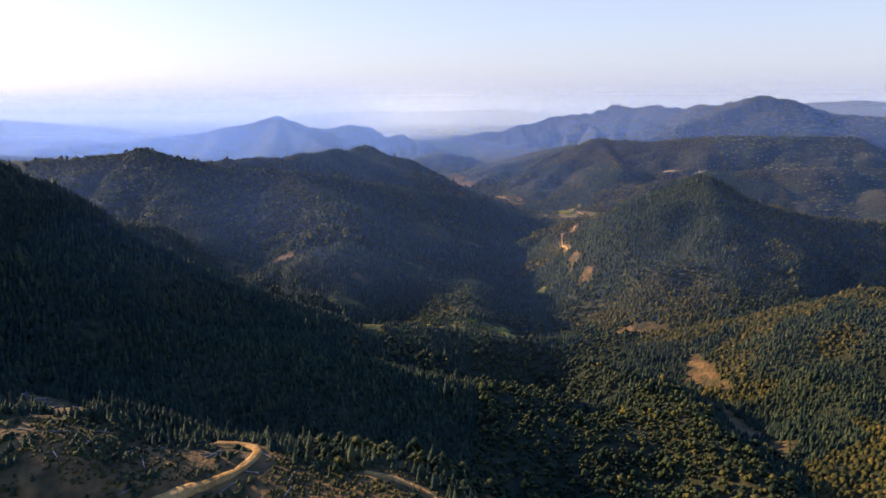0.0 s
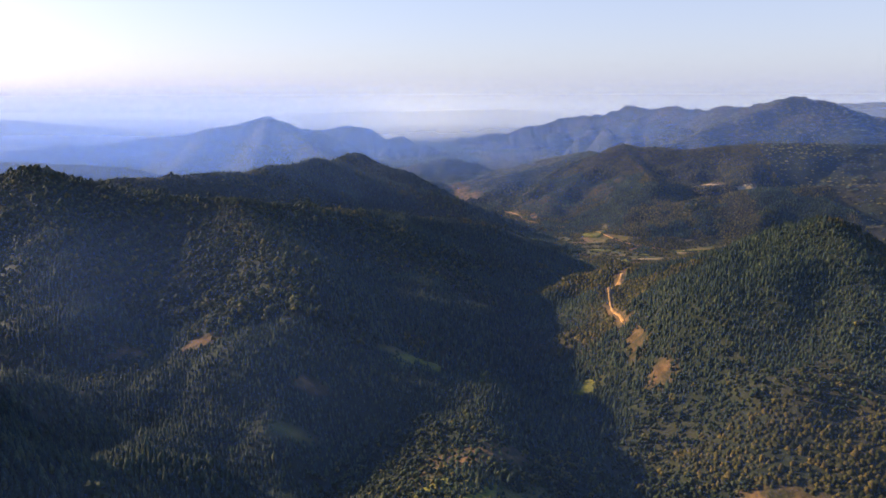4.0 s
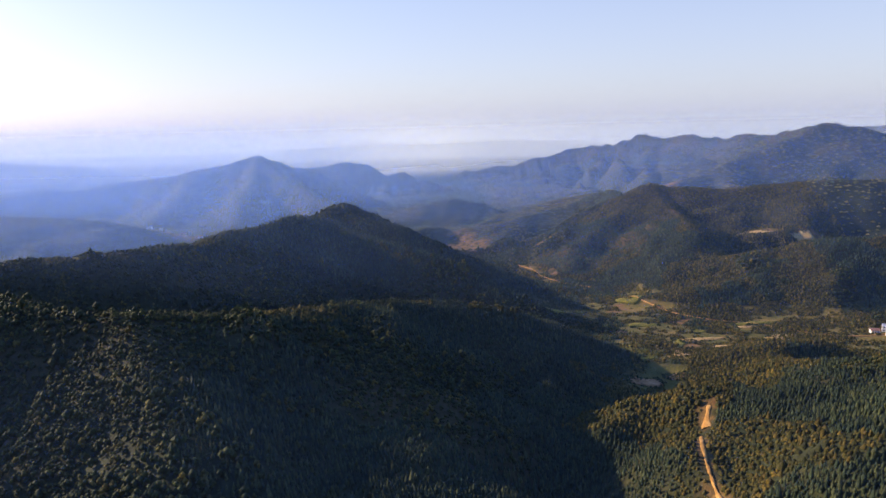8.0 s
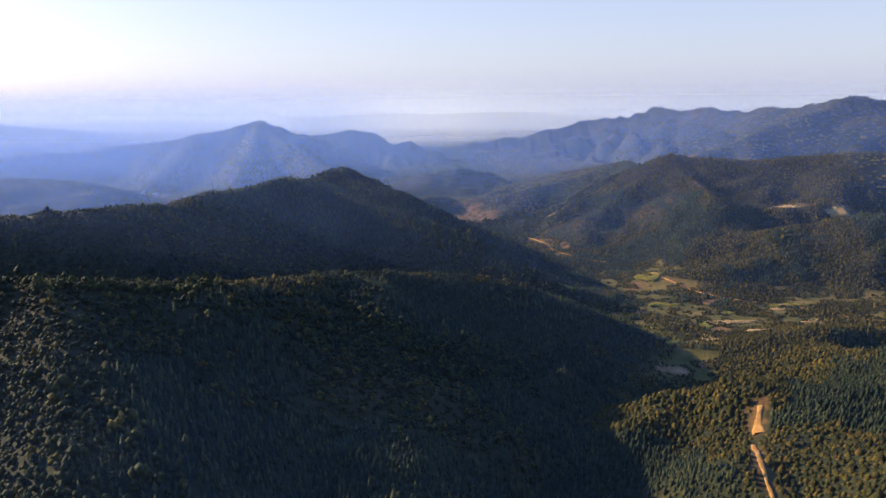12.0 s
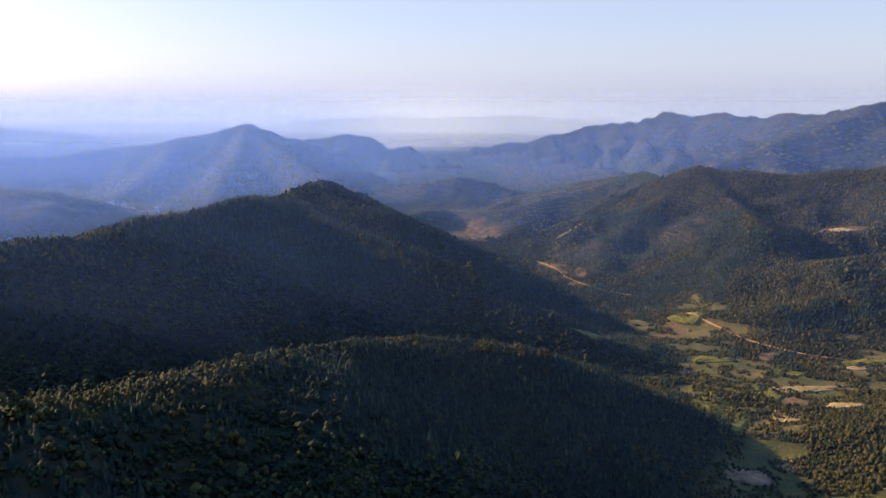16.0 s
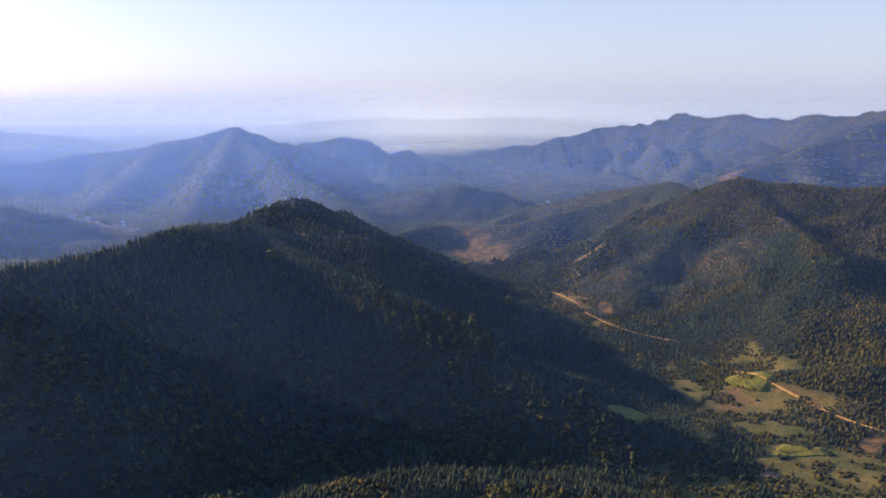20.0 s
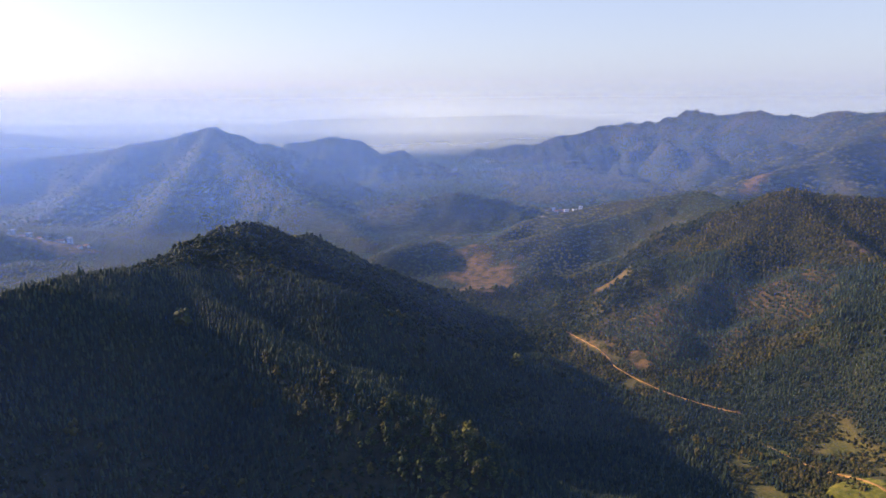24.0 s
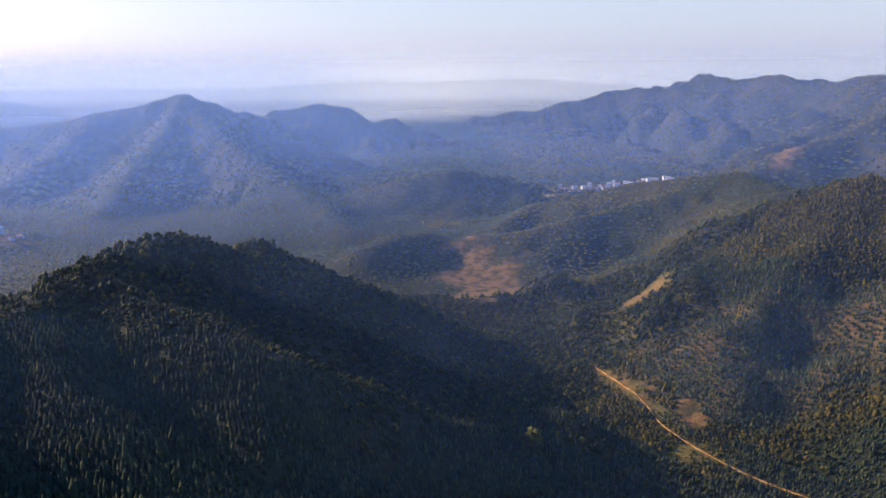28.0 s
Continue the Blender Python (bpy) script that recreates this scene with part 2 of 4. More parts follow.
def valley(x, y, z):
    """1 on the open valley floor, 0 on the slopes."""
    floor = np.interp(y, [f[0] for f in FLOOR], [f[1] for f in FLOOR])
    low = np.clip((7.5 + 5 * (fbm(x / 30, y / 30, 57, 3) - 0.5) - (z - floor)) / 3, 0, 1)
    glade = np.zeros_like(low)
    for row in GLADES:
        glade = np.maximum(glade, blob(x, y, *row))
    low = low * np.clip((y - 560) / 60, 0, 1) * np.clip((945 - y) / 25, 0, 1) * np.clip((430 - x) / 60, 0, 1) * np.clip((x - np.interp(y, (560, 740, 790, 945), (55, 60, 100, 128))) / 18, 0, 1)
    for row in WOODS:
        low = low * (1 - blob(x, y, *row))
    return np.maximum(low, glade)

# ---- materials ----
def shader(name, rough=0.9):
    m = bpy.data.materials.new(name)
    m.use_nodes = True
    nt = m.node_tree
    b = nt.nodes["Principled BSDF"]
    b.inputs["Roughness"].default_value = rough
    b.inputs["Specular IOR Level"].default_value = 0.15
    return m, nt, b


def noise_node(nt, scale, detail=3.0):
    tc = nt.nodes.new("ShaderNodeTexCoord")
    n = nt.nodes.new("ShaderNodeTexNoise")
    n.inputs["Scale"].default_value, n.inputs["Detail"].default_value = scale, detail
    nt.links.new(tc.outputs["Object"], n.inputs["Vector"])
    return n.outputs["Fac"]


def ramp_node(nt, fac, *stops):
    r = nt.nodes.new("ShaderNodeValToRGB")
    e = r.color_ramp.elements
    while len(e) < len(stops):
        e.new(0.5)
    for el, (p, c) in zip(e, stops):
        el.position, el.color = p, (*c, 1)
    nt.links.new(fac, r.inputs["Fac"])
    return r.outputs["Color"]


def mix_node(nt, fac, a, b, kind="MIX"):
    n = nt.nodes.new("ShaderNodeMix")
    n.data_type, n.blend_type = "RGBA", kind
    for sock, v in ((n.inputs["Factor"], fac), (n.inputs["A"], a), (n.inputs["B"], b)):
        if isinstance(v, (int, float)):
            sock.default_value = v
        elif isinstance(v, tuple):
            sock.default_value = (*v, 1)
        else:
            nt.links.new(v, sock)
    return n.outputs["Result"]


def bump_node(nt, b, fac, strength, distance):
    n = nt.nodes.new("ShaderNodeBump")
    n.inputs["Strength"].default_value, n.inputs["Distance"].default_value = strength, distance
    nt.links.new(fac, n.inputs["Height"])
    nt.links.new(n.outputs["Normal"], b.inputs["Normal"])


def ground_material():
    m, nt, b = shader("hillside_soil", 0.95)
    big = ramp_node(nt, noise_node(nt, 0.012, 4), (0.35, (0.014, 0.020, 0.008)), (0.5, (0.024, 0.027, 0.010)), (0.68, (0.044, 0.036, 0.013)))
    small = ramp_node(nt, noise_node(nt, 0.35, 4), (0.3, (0.55, 0.55, 0.5)), (0.7, (1.3, 1.25, 1.1)))
    veg = mix_node(nt, 1.0, big, small, "MULTIPLY")
    earth = ramp_node(nt, noise_node(nt, 0.25, 5), (0.3, (0.095, 0.050, 0.014)), (0.55, (0.16, 0.088, 0.026)), (0.75, (0.062, 0.046, 0.013)))
    meadow = ramp_node(nt, noise_node(nt, 0.06, 5), (0.3, (0.048, 0.050, 0.009)), (0.5, (0.092, 0.076, 0.013)), (0.7, (0.150, 0.102, 0.021)))
    at = nt.nodes.new("ShaderNodeAttribute")
    at.attribute_name = "bare"
    open_land = nt.nodes.new("ShaderNodeAttribute")
    open_land.attribute_name = "meadow"
    low = mix_node(nt, open_land.outputs["Fac"], veg, meadow)
    worn = nt.nodes.new("ShaderNodeMath")
    worn.operation = "MULTIPLY"
    nt.links.new(at.outputs["Fac"], worn.inputs[0])
    nt.links.new(ramp_node(nt, noise_node(nt, 0.16, 6), (0.38, (0.15, 0.15, 0.15)), (0.56, (1, 1, 1))), worn.inputs[1])
    nt.links.new(mix_node(nt, worn.outputs[0], low, earth), b.inputs["Base Color"])
    bump_node(nt, b, noise_node(nt, 0.6, 5), 0.6, 1.2)
    return m


def see_through(nt, b, col):
    """Leaves let a part of the light through, a little yellower."""
    thin, mix = nt.nodes.new("ShaderNodeBsdfTranslucent"), nt.nodes.new("ShaderNodeMixShader")
    nt.links.new(mix_node(nt, 1.0, col, (1.5, 1.4, 0.8), "MULTIPLY"), thin.inputs["Color"])
    mix.inputs[0].default_value = 0.35
    nt.links.new(b.outputs[0], mix.inputs[1])
    nt.links.new(thin.outputs[0], mix.inputs[2])
    nt.links.new(mix.outputs[0], nt.nodes["Material Output"].inputs["Surface"])


def leaf_material(name, *tints):
    """Foliage: each tree has its own tint, each tuft a little of its own, with finer light and dark in it."""
    m, nt, b = shader(name, 0.75)
    tree = nt.nodes.new("ShaderNodeAttribute")
    tree.attribute_name = "tint"
    own = ramp_node(nt, tree.outputs["Fac"], *tints)
    g = nt.nodes.new("ShaderNodeNewGeometry")
    tuft = ramp_node(nt, g.outputs["Random Per Island"], (0.0, (0.78, 0.8, 0.8)), (1.0, (1.22, 1.2, 1.12)))
    patch = ramp_node(nt, noise_node(nt, 0.02, 3), (0.3, (0.75, 0.78, 0.8)), (0.7, (1.25, 1.2, 1.05)))
    fine = ramp_node(nt, noise_node(nt, 1.9, 3), (0.3, (0.6, 0.62, 0.62)), (0.7, (1.36, 1.34, 1.25)))
    col = mix_node(nt, 1.0, mix_node(nt, 1.0, mix_node(nt, 1.0, own, tuft, "MULTIPLY"), patch, "MULTIPLY"), fine, "MULTIPLY")
    nt.links.new(col, b.inputs["Base Color"])
    bump_node(nt, b, noise_node(nt, 2.2, 3), 0.9, 0.5)
    see_through(nt, b, col)
    return m


def haze_material(name, colour):
    """Thin mist: lets most light through and scatters the rest, by its density."""
    m = bpy.data.materials.new(name)
    m.use_nodes = True
    nt = m.node_tree
    nt.nodes.remove(nt.nodes["Principled BSDF"])
    clear = nt.nodes.new("ShaderNodeBsdfTransparent")
    mist = nt.nodes.new("ShaderNodeBsdfTranslucent")
    front = nt.nodes.new("ShaderNodeBsdfDiffuse")
    for s in (mist, front):
        s.inputs["Color"].default_value = (*colour, 1)
    both, mix = nt.nodes.new("ShaderNodeAddShader"), nt.nodes.new("ShaderNodeMixShader")
    at = nt.nodes.new("ShaderNodeAttribute")
    at.attribute_name = "mist"
    nt.links.new(mist.outputs[0], both.inputs[0])
    nt.links.new(front.outputs[0], both.inputs[1])
    nt.links.new(at.outputs["Fac"], mix.inputs[0])
    nt.links.new(clear.outputs[0], mix.inputs[1])
    nt.links.new(both.outputs[0], mix.inputs[2])
    nt.links.new(mix.outputs[0], nt.nodes["Material Output"].inputs["Surface"])
    return m


HAZE = haze_material("valley_haze", (0.215, 0.345, 0.68))
FAR_HAZE = haze_material("horizon_haze", (0.365, 0.395, 0.345))
GROUND = ground_material()
EUCALYPT = leaf_material("eucalyptus_leaves", (0.0, (0.022, 0.038, 0.026)), (0.6, (0.041, 0.058, 0.030)), (1.0, (0.078, 0.087, 0.036)))
BROADLEAF = leaf_material("broadleaf_leaves", (0.0, (0.019, 0.032, 0.014)), (0.5, (0.036, 0.049, 0.018)), (0.85, (0.067, 0.072, 0.022)), (1.0, (0.132, 0.106, 0.022)))
OLIVE = leaf_material("olive_scrub_leaves", (0.0, (0.031, 0.036, 0.011)), (0.55, (0.066, 0.060, 0.013)), (1.0, (0.126, 0.091, 0.019)))
# look of distance put into the canopy tints: paler, more even than near
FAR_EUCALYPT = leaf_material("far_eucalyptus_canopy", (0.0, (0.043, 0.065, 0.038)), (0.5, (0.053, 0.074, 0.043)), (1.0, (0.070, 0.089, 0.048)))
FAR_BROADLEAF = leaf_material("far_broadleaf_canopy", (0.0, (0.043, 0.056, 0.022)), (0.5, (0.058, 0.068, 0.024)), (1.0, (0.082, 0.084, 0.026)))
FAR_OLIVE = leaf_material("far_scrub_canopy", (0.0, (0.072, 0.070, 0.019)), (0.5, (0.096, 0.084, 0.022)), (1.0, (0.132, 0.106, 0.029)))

# ---- mesh helpers ----
def mesh_from(name, verts, faces, material, smooth=False):
    """One mesh from arrays: faces all triangles or all quads."""
    verts, faces = np.asarray(verts, np.float32), np.asarray(faces, np.int32)
    me = bpy.data.meshes.new(name)
    n = faces.shape[1]
    me.vertices.add(len(verts))
    me.vertices.foreach_set("co", verts.ravel())
    me.loops.add(faces.size)
    me.loops.foreach_set("vertex_index", faces.ravel())
    me.polygons.add(len(faces))
    me.polygons.foreach_set("loop_start", np.arange(0, faces.size, n, dtype=np.int32))
    me.update(calc_edges=True)
    me.validate()
    me.polygons.foreach_set("use_smooth", np.full(len(me.polygons), smooth))
    me.materials.append(material)
    return me


def grid_faces(rows, cols):
    i = np.arange(rows - 1)[:, None] * cols + np.arange(cols - 1)[None]
    return np.stack([i, i + 1, i + cols + 1, i + cols], -1).reshape(-1, 4)


# ---- land cover ----
ROADS = (  # width, label, then the points of its middle
    (1.9, "pale dirt track winding over the bare knoll", (-45, 120), (-41, 120.5), (-37, 119), (-35, 115.5), (-37, 111.5), (-41, 108), (-46, 105), (-53, 101), (-60, 96)),
    (1.3, "pale dirt track along the felled spur", (-15, 112), (-9, 111), (-4, 109), (-1, 106), (3, 100)),
    (1.5, "pale dirt track cut into the wooded slope", (98, 516), (90, 495), (86, 472), (85, 454), (84, 438)),
    (1.2, "dirt lane leading along the foothill to the village", (150, 915), (163, 884), (172, 861), (184, 842), (193, 822), (215, 802), (241, 792), (257, 778), (270, 760), (292, 748), (330, 752)),
    (0.5, "bare earth track at the foot of the plantation", (150, 950), (128, 968), (113, 986), (102, 1006), (101, 1026), (91, 1048), (82, 1072)),
    (3.4, "pale cleared patch on the wooded slope", (103, 523), (105, 529), (108, 535)),
)


def beside_road(x, y):
    """1 on and beside the tracks, 0 farther off."""
    out = np.zeros_like(np.asarray(x, float))
    for width, label, *points in ROADS:
        for p, q in zip(points, points[1:]):
            out = np.maximum(out, np.clip(1.4 - (near_line(x, y, *p, *q)[1] - width / 2) / 1.3, 0, 1))
    return out


BARE = []  # x, y, half length, half width, turn
YOUNG = ((152, 1042, 58, 44, 20), (215, 1050, 30, 40, 10))  # newly planted rows on reddish soil


for row in (
    (-40, 100, 60, 17, 10), (-62, 108, 36, 11, -4), (-80, 113, 18, 9, 0), (-88, 138, 24, 6, -45), (103, 250, 7, 16, 10), (97, 215, 6, 38, 3), (98, 322, 10, 4, -20), (-46, 369, 6, 4, 0),
    (-96, 396, 8, 3, 0), (-125, 400, 6, 3, 0), (10, 335, 24, 7, 10), (12, 272, 12, 14, 0), (105, 530, 4, 5, 20), (85, 420, 2.5, 6, 5), (88, 394, 4, 7, 5), (100, 320, 12, 3, -15),
    (100, 1040, 30, 4, -52), (116, 1014, 5, 14, 10), (118, 1121, 22, 7, 12), (140, 1136, 10, 6, 40), (271, 1064, 6, 26, 20),
    (345, 1012, 26, 12, -20), (385, 990, 20, 12, 0), (30, 1232, 36, 82, 5), (455, 1650, 62, 16, 48), (835, 1740, 34, 26, 0),
    (455, 1650, 62, 16, 48), (-420, 1330, 50, 20, 0), (150, 850, 20, 8, 60), (190, 800, 16, 5, 40), (172, 735, 10, 8, 0),
):
    BARE.append(row)


def bare(x, y):
    out = np.zeros_like(np.asarray(x, float))
    for row in BARE:
        out = np.maximum(out, blob(x, y, *row))
    return out


def young(x, y):
    return np.maximum.reduce([blob(x, y, *row) for row in YOUNG])


# ---- ground ----
def spread(fine_from, fine_to, step, low, high, grow):
    """Lines at an even step in the middle that widen outwards."""
    mid = list(np.arange(fine_from, fine_to + 0.1, step))
    out, s = mid[-1], step
    while out < high:
        s *= grow
        out += s
        mid.append(out)
    out, s = mid[0], step
    while out > low:
        s *= grow
        out -= s
        mid.insert(0, out)
    return np.array(mid)


gx = spread(-300, 420, 5.0, -5200, 5200, 1.045)
gy = spread(60, 1180, 5.0, -900, 5400, 1.022)
X, Y = np.meshgrid(gx, gy)
Z = height(X, Y)


def surface(x, y):
    """The height of the ground's sheet itself, between its grid points."""
    x, y = np.asarray(x, float), np.asarray(y, float)
    i = np.clip(np.searchsorted(gx, x) - 1, 0, len(gx) - 2)
    j = np.clip(np.searchsorted(gy, y) - 1, 0, len(gy) - 2)
    u, v = (x - gx[i]) / (gx[i + 1] - gx[i]), (y - gy[j]) / (gy[j + 1] - gy[j])
    return (Z[j, i] * (1 - u) + Z[j, i + 1] * u) * (1 - v) + (Z[j + 1, i] * (1 - u) + Z[j + 1, i + 1] * u) * v


ground_mesh = mesh_from("ground", np.stack([X, Y, Z], -1).reshape(-1, 3), grid_faces(len(gy), len(gx)), GROUND, True)
bare_layer = ground_mesh.attributes.new("bare", "FLOAT", "POINT")
bare_layer.data.foreach_set("value", np.maximum(np.maximum(bare(X, Y), beside_road(X, Y)), 0.5 * young(X, Y)).ravel().astype(np.float32))
meadow_layer = ground_mesh.attributes.new("meadow", "FLOAT", "POINT")
meadow_layer.data.foreach_set("value", valley(X, Y, Z).ravel().astype(np.float32))
ground = tagged(new("ground", ground_mesh), "steep hilly ground with brown soil and undergrowth", "ground", kind="structure")


# ---- forest ----
def crown(sides, rings, seed):
    """A jittered crown of rings (height, radius) closed with a tip; unit height."""
    r = np.random.default_rng(seed)
    verts, faces = [], []
    for k, (h, w) in enumerate(rings):
        for i in range(sides):
            a = 2 * math.pi * (i + 0.5 * (k % 2)) / sides + r.uniform(-0.25, 0.25)
            rr = w * r.uniform(0.5, 1.35)
            verts.append((rr * math.cos(a), rr * math.sin(a), h + r.uniform(-0.09, 0.09)))
    for k in range(len(rings) - 1):
        for i in range(sides):
            a, b = k * sides + i, k * sides + (i + 1) % sides
            c, d = a + sides, b + sides
            faces += [(a, b, d), (a, d, c)]
    verts.append((r.uniform(-0.05, 0.05), r.uniform(-0.05, 0.05), 1.0))
    top = (len(rings) - 1) * sides
    faces += [(top + i, top + (i + 1) % sides, len(verts) - 1) for i in range(sides)]
    return np.array(verts), np.array(faces)


def lobed_crown(count, seed):
    """A broad crown of several uneven lobes round a middle one; unit height and radius."""
    r = np.random.default_rng(seed)
    verts, faces = [], []
    for n in range(count):
        a = 2.4 * n + r.uniform(-0.4, 0.4)
        d = 0.0 if n == 0 else r.uniform(0.45, 0.72)
        w = r.uniform(0.5, 0.65) if n == 0 else r.uniform(0.4, 0.6)
        x, y, z, t = d * math.cos(a), d * math.sin(a), r.uniform(0.62, 0.72) if n == 0 else r.uniform(0.28, 0.66), r.uniform(0.2, 0.32)
        base = len(verts)
        for i in range(4):
            b = 2 * math.pi * i / 4 + a
            k = w * r.uniform(0.75, 1.25)
            verts.append((x + k * math.cos(b), y + k * math.sin(b), z + t * r.uniform(-0.3, 0.3)))
        verts += [(x + 0.1 * w, y, z + t), (x, y, z - 1.2 * t)]
        for i in range(4):
            faces += [(base + i, base + (i + 1) % 4, base + 4), (base + (i + 1) % 4, base + i, base + 5)]
    return np.array(verts), np.array(faces)


def plant(name, material, label, variants, x, y, tall, wide, sink=0.3):
    """One joined mesh of crowns at the places given."""
    z = surface(x, y) - sink
    pick = rng.integers(0, len(variants), len(x))
    turn = rng.uniform(0, 2 * math.pi, len(x))
    vs, fs, base, tints = [], [], 0, []
    for k, (v, f) in enumerate(variants):
        sel = pick == k
        n = int(sel.sum())
        if not n:
            continue
        c, s = np.cos(turn[sel])[:, None], np.sin(turn[sel])[:, None]
        px = (v[None, :, 0] * c - v[None, :, 1] * s) * wide[sel][:, None] + x[sel][:, None]
        py = (v[None, :, 0] * s + v[None, :, 1] * c) * wide[sel][:, None] + y[sel][:, None]
        pz = v[None, :, 2] * tall[sel][:, None] + z[sel][:, None]
        vs.append(np.stack([px, py, pz], -1).reshape(-1, 3))
        fs.append((f[None] + (base + np.arange(n) * len(v))[:, None, None]).reshape(-1, 3))
        base += n * len(v)
        tints.append(np.repeat(rng.random(n), len(v)))
    me = mesh_from(name, np.concatenate(vs), np.concatenate(fs), material, True)
    me.attributes.new("tint", "FLOAT", "POINT").data.foreach_set("value", np.concatenate(tints).astype(np.float32))
    return tagged(new(name, me), label, "forest", kind="stuff")


SLIM = [crown(5, ((0.05, 1.0),) if i % 6 else ((0.10, 0.75), (0.5, 0.85)), 100 + i) for i in range(9)]
LOBED = [lobed_crown(3 + i % 2, 200 + i) for i in range(9)]
BUSH = [crown(5, ((0.0, 1.0), (0.6, 0.8)) if i % 3 == 0 else ((0.2, 1.0),), 250 + i) for i in range(9)]
CLUMP = [crown(5, ((0.1, 1.0),), 300 + i) for i in range(8)]


def stand_kind(x, y, mixed=1.0):
    """0 eucalyptus plantation, 1 mixed broadleaf wood, 2 olive scrub."""
    a = fbm(x / 110, y / 110, 61, 4) + 0.30 * (fbm(x / 16, y / 16, 67, 2) - 0.5) + mixed * 0.16 * (hash2(np.floor(x * 3), np.floor(y * 3), 5) - 0.5)
    warm = fbm(x / 80 + 40, y / 80, 71, 4) + 0.22 * (fbm(x / 14, y / 14, 69, 2) - 0.5) + np.clip((x - 60) / 400, -0.12, 0.13) + 0.07 * np.clip((x - 60) / 60, 0, 1) * np.clip((y - 930) / 60, 0, 1)
    # olive scrub along sunlit crests; its golden tint partly stands in for sunlight
    for line, reach in (((-50, 856, 50, 798), 34), ((-22, 668, 62, 692), 26), ((-80, 560, -22, 668), 26), ((169, 433, 156, 360), 30)):
        warm = warm + 0.17 * np.clip(1.3 - near_line(x, y, *line)[1] / reach, 0, 1)
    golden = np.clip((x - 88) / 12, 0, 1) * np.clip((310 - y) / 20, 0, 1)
    # broadleaf on the near spur; its dark colour also stands in for shade
    dark_for_shade = np.clip((90 - x) / 10, 0, 1) * np.clip((x - 5) / 10, 0, 1) * np.clip((262 - y) / 15, 0, 1)
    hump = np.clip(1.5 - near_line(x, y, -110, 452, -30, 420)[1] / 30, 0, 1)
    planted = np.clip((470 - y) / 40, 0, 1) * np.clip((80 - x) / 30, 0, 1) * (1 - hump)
    warm, a = warm + 0.14 * golden - 0.3 * dark_for_shade - 0.06 * planted, a + 0.26 * dark_for_shade - 0.14 * planted + 0.16 * hump
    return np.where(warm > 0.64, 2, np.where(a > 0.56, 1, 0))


def scatter(x0, x1, y0, y1, step, jitter=0.42):
    x, y = np.meshgrid(np.arange(x0, x1, step), np.arange(y0, y1, step))
    x, y = x.ravel(), y.ravel()
    return x + rng.uniform(-jitter, jitter, len(x)) * step, y + rng.uniform(-jitter, jitter, len(x)) * step


def rows_of(x0, x1, y0, y1, along, across, turn, jitter):
    """Planted rows at an angle, with a little unevenness."""
    c, s = math.cos(radians(turn)), math.sin(radians(turn))
    mx, my, reach = (x0 + x1) / 2, (y0 + y1) / 2, math.hypot(x1 - x0, y1 - y0) / 2
    u, v = np.meshgrid(np.arange(-reach, reach, along), np.arange(-reach, reach, across))
    u, v = u.ravel(), v.ravel()
    u, v = u + rng.uniform(-jitter, jitter, len(u)) * along, v + rng.uniform(-jitter, jitter, len(u)) * across
    v = v + 3.0 * np.sin(u / 37.0)
    x, y = mx + u * c - v * s, my + u * s + v * c
    inside = (x > x0) & (x < x1) & (y > y0) & (y < y1)
    return x[inside], y[inside]


def seen_side(x, y):
    """Leaves out slopes that face away from the whole flight."""
    e = 3.0
    z = surface(x, y)
    gx_, gy_ = (surface(x + e, y) - surface(x - e, y)) / (2 * e), (surface(x, y + e) - surface(x, y - e)) / (2 * e)
    seen = np.zeros(len(x), bool)
    for cx, cy in ((0, 0), (4, 200), (6, 400), (8, 580), (10, 735)):
        facing = gx_ * (x - cx) + gy_ * (y - cy) + 138 - z
        seen |= (facing > -0.12 * np.hypot(x - cx, y - cy)) & (y > cy + 60)
    return seen


SKIMMED = (
    (((-150, 519), (-120, 518), (-84, 545), (-68, 583), (-34, 646), (0, 674), (33, 681)), ((-95, 480), (-67, 444), (-42, 408))),
    (((-120, 518), (-84, 545), (-68, 583), (-34, 646), (0, 674), (53, 690)), ((-95, 895), (-62, 866), (-22, 842), (12, 824))),
    (),
)
LONE = (300, 300, 0)
LONE_TREES = []
STANDS = (
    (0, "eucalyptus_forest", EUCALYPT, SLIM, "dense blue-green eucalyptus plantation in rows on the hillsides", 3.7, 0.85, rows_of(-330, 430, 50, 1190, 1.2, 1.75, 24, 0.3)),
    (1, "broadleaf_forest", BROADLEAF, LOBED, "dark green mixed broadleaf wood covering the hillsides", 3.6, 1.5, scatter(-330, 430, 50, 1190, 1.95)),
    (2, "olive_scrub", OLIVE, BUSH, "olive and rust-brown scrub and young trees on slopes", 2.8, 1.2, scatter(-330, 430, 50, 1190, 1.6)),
)
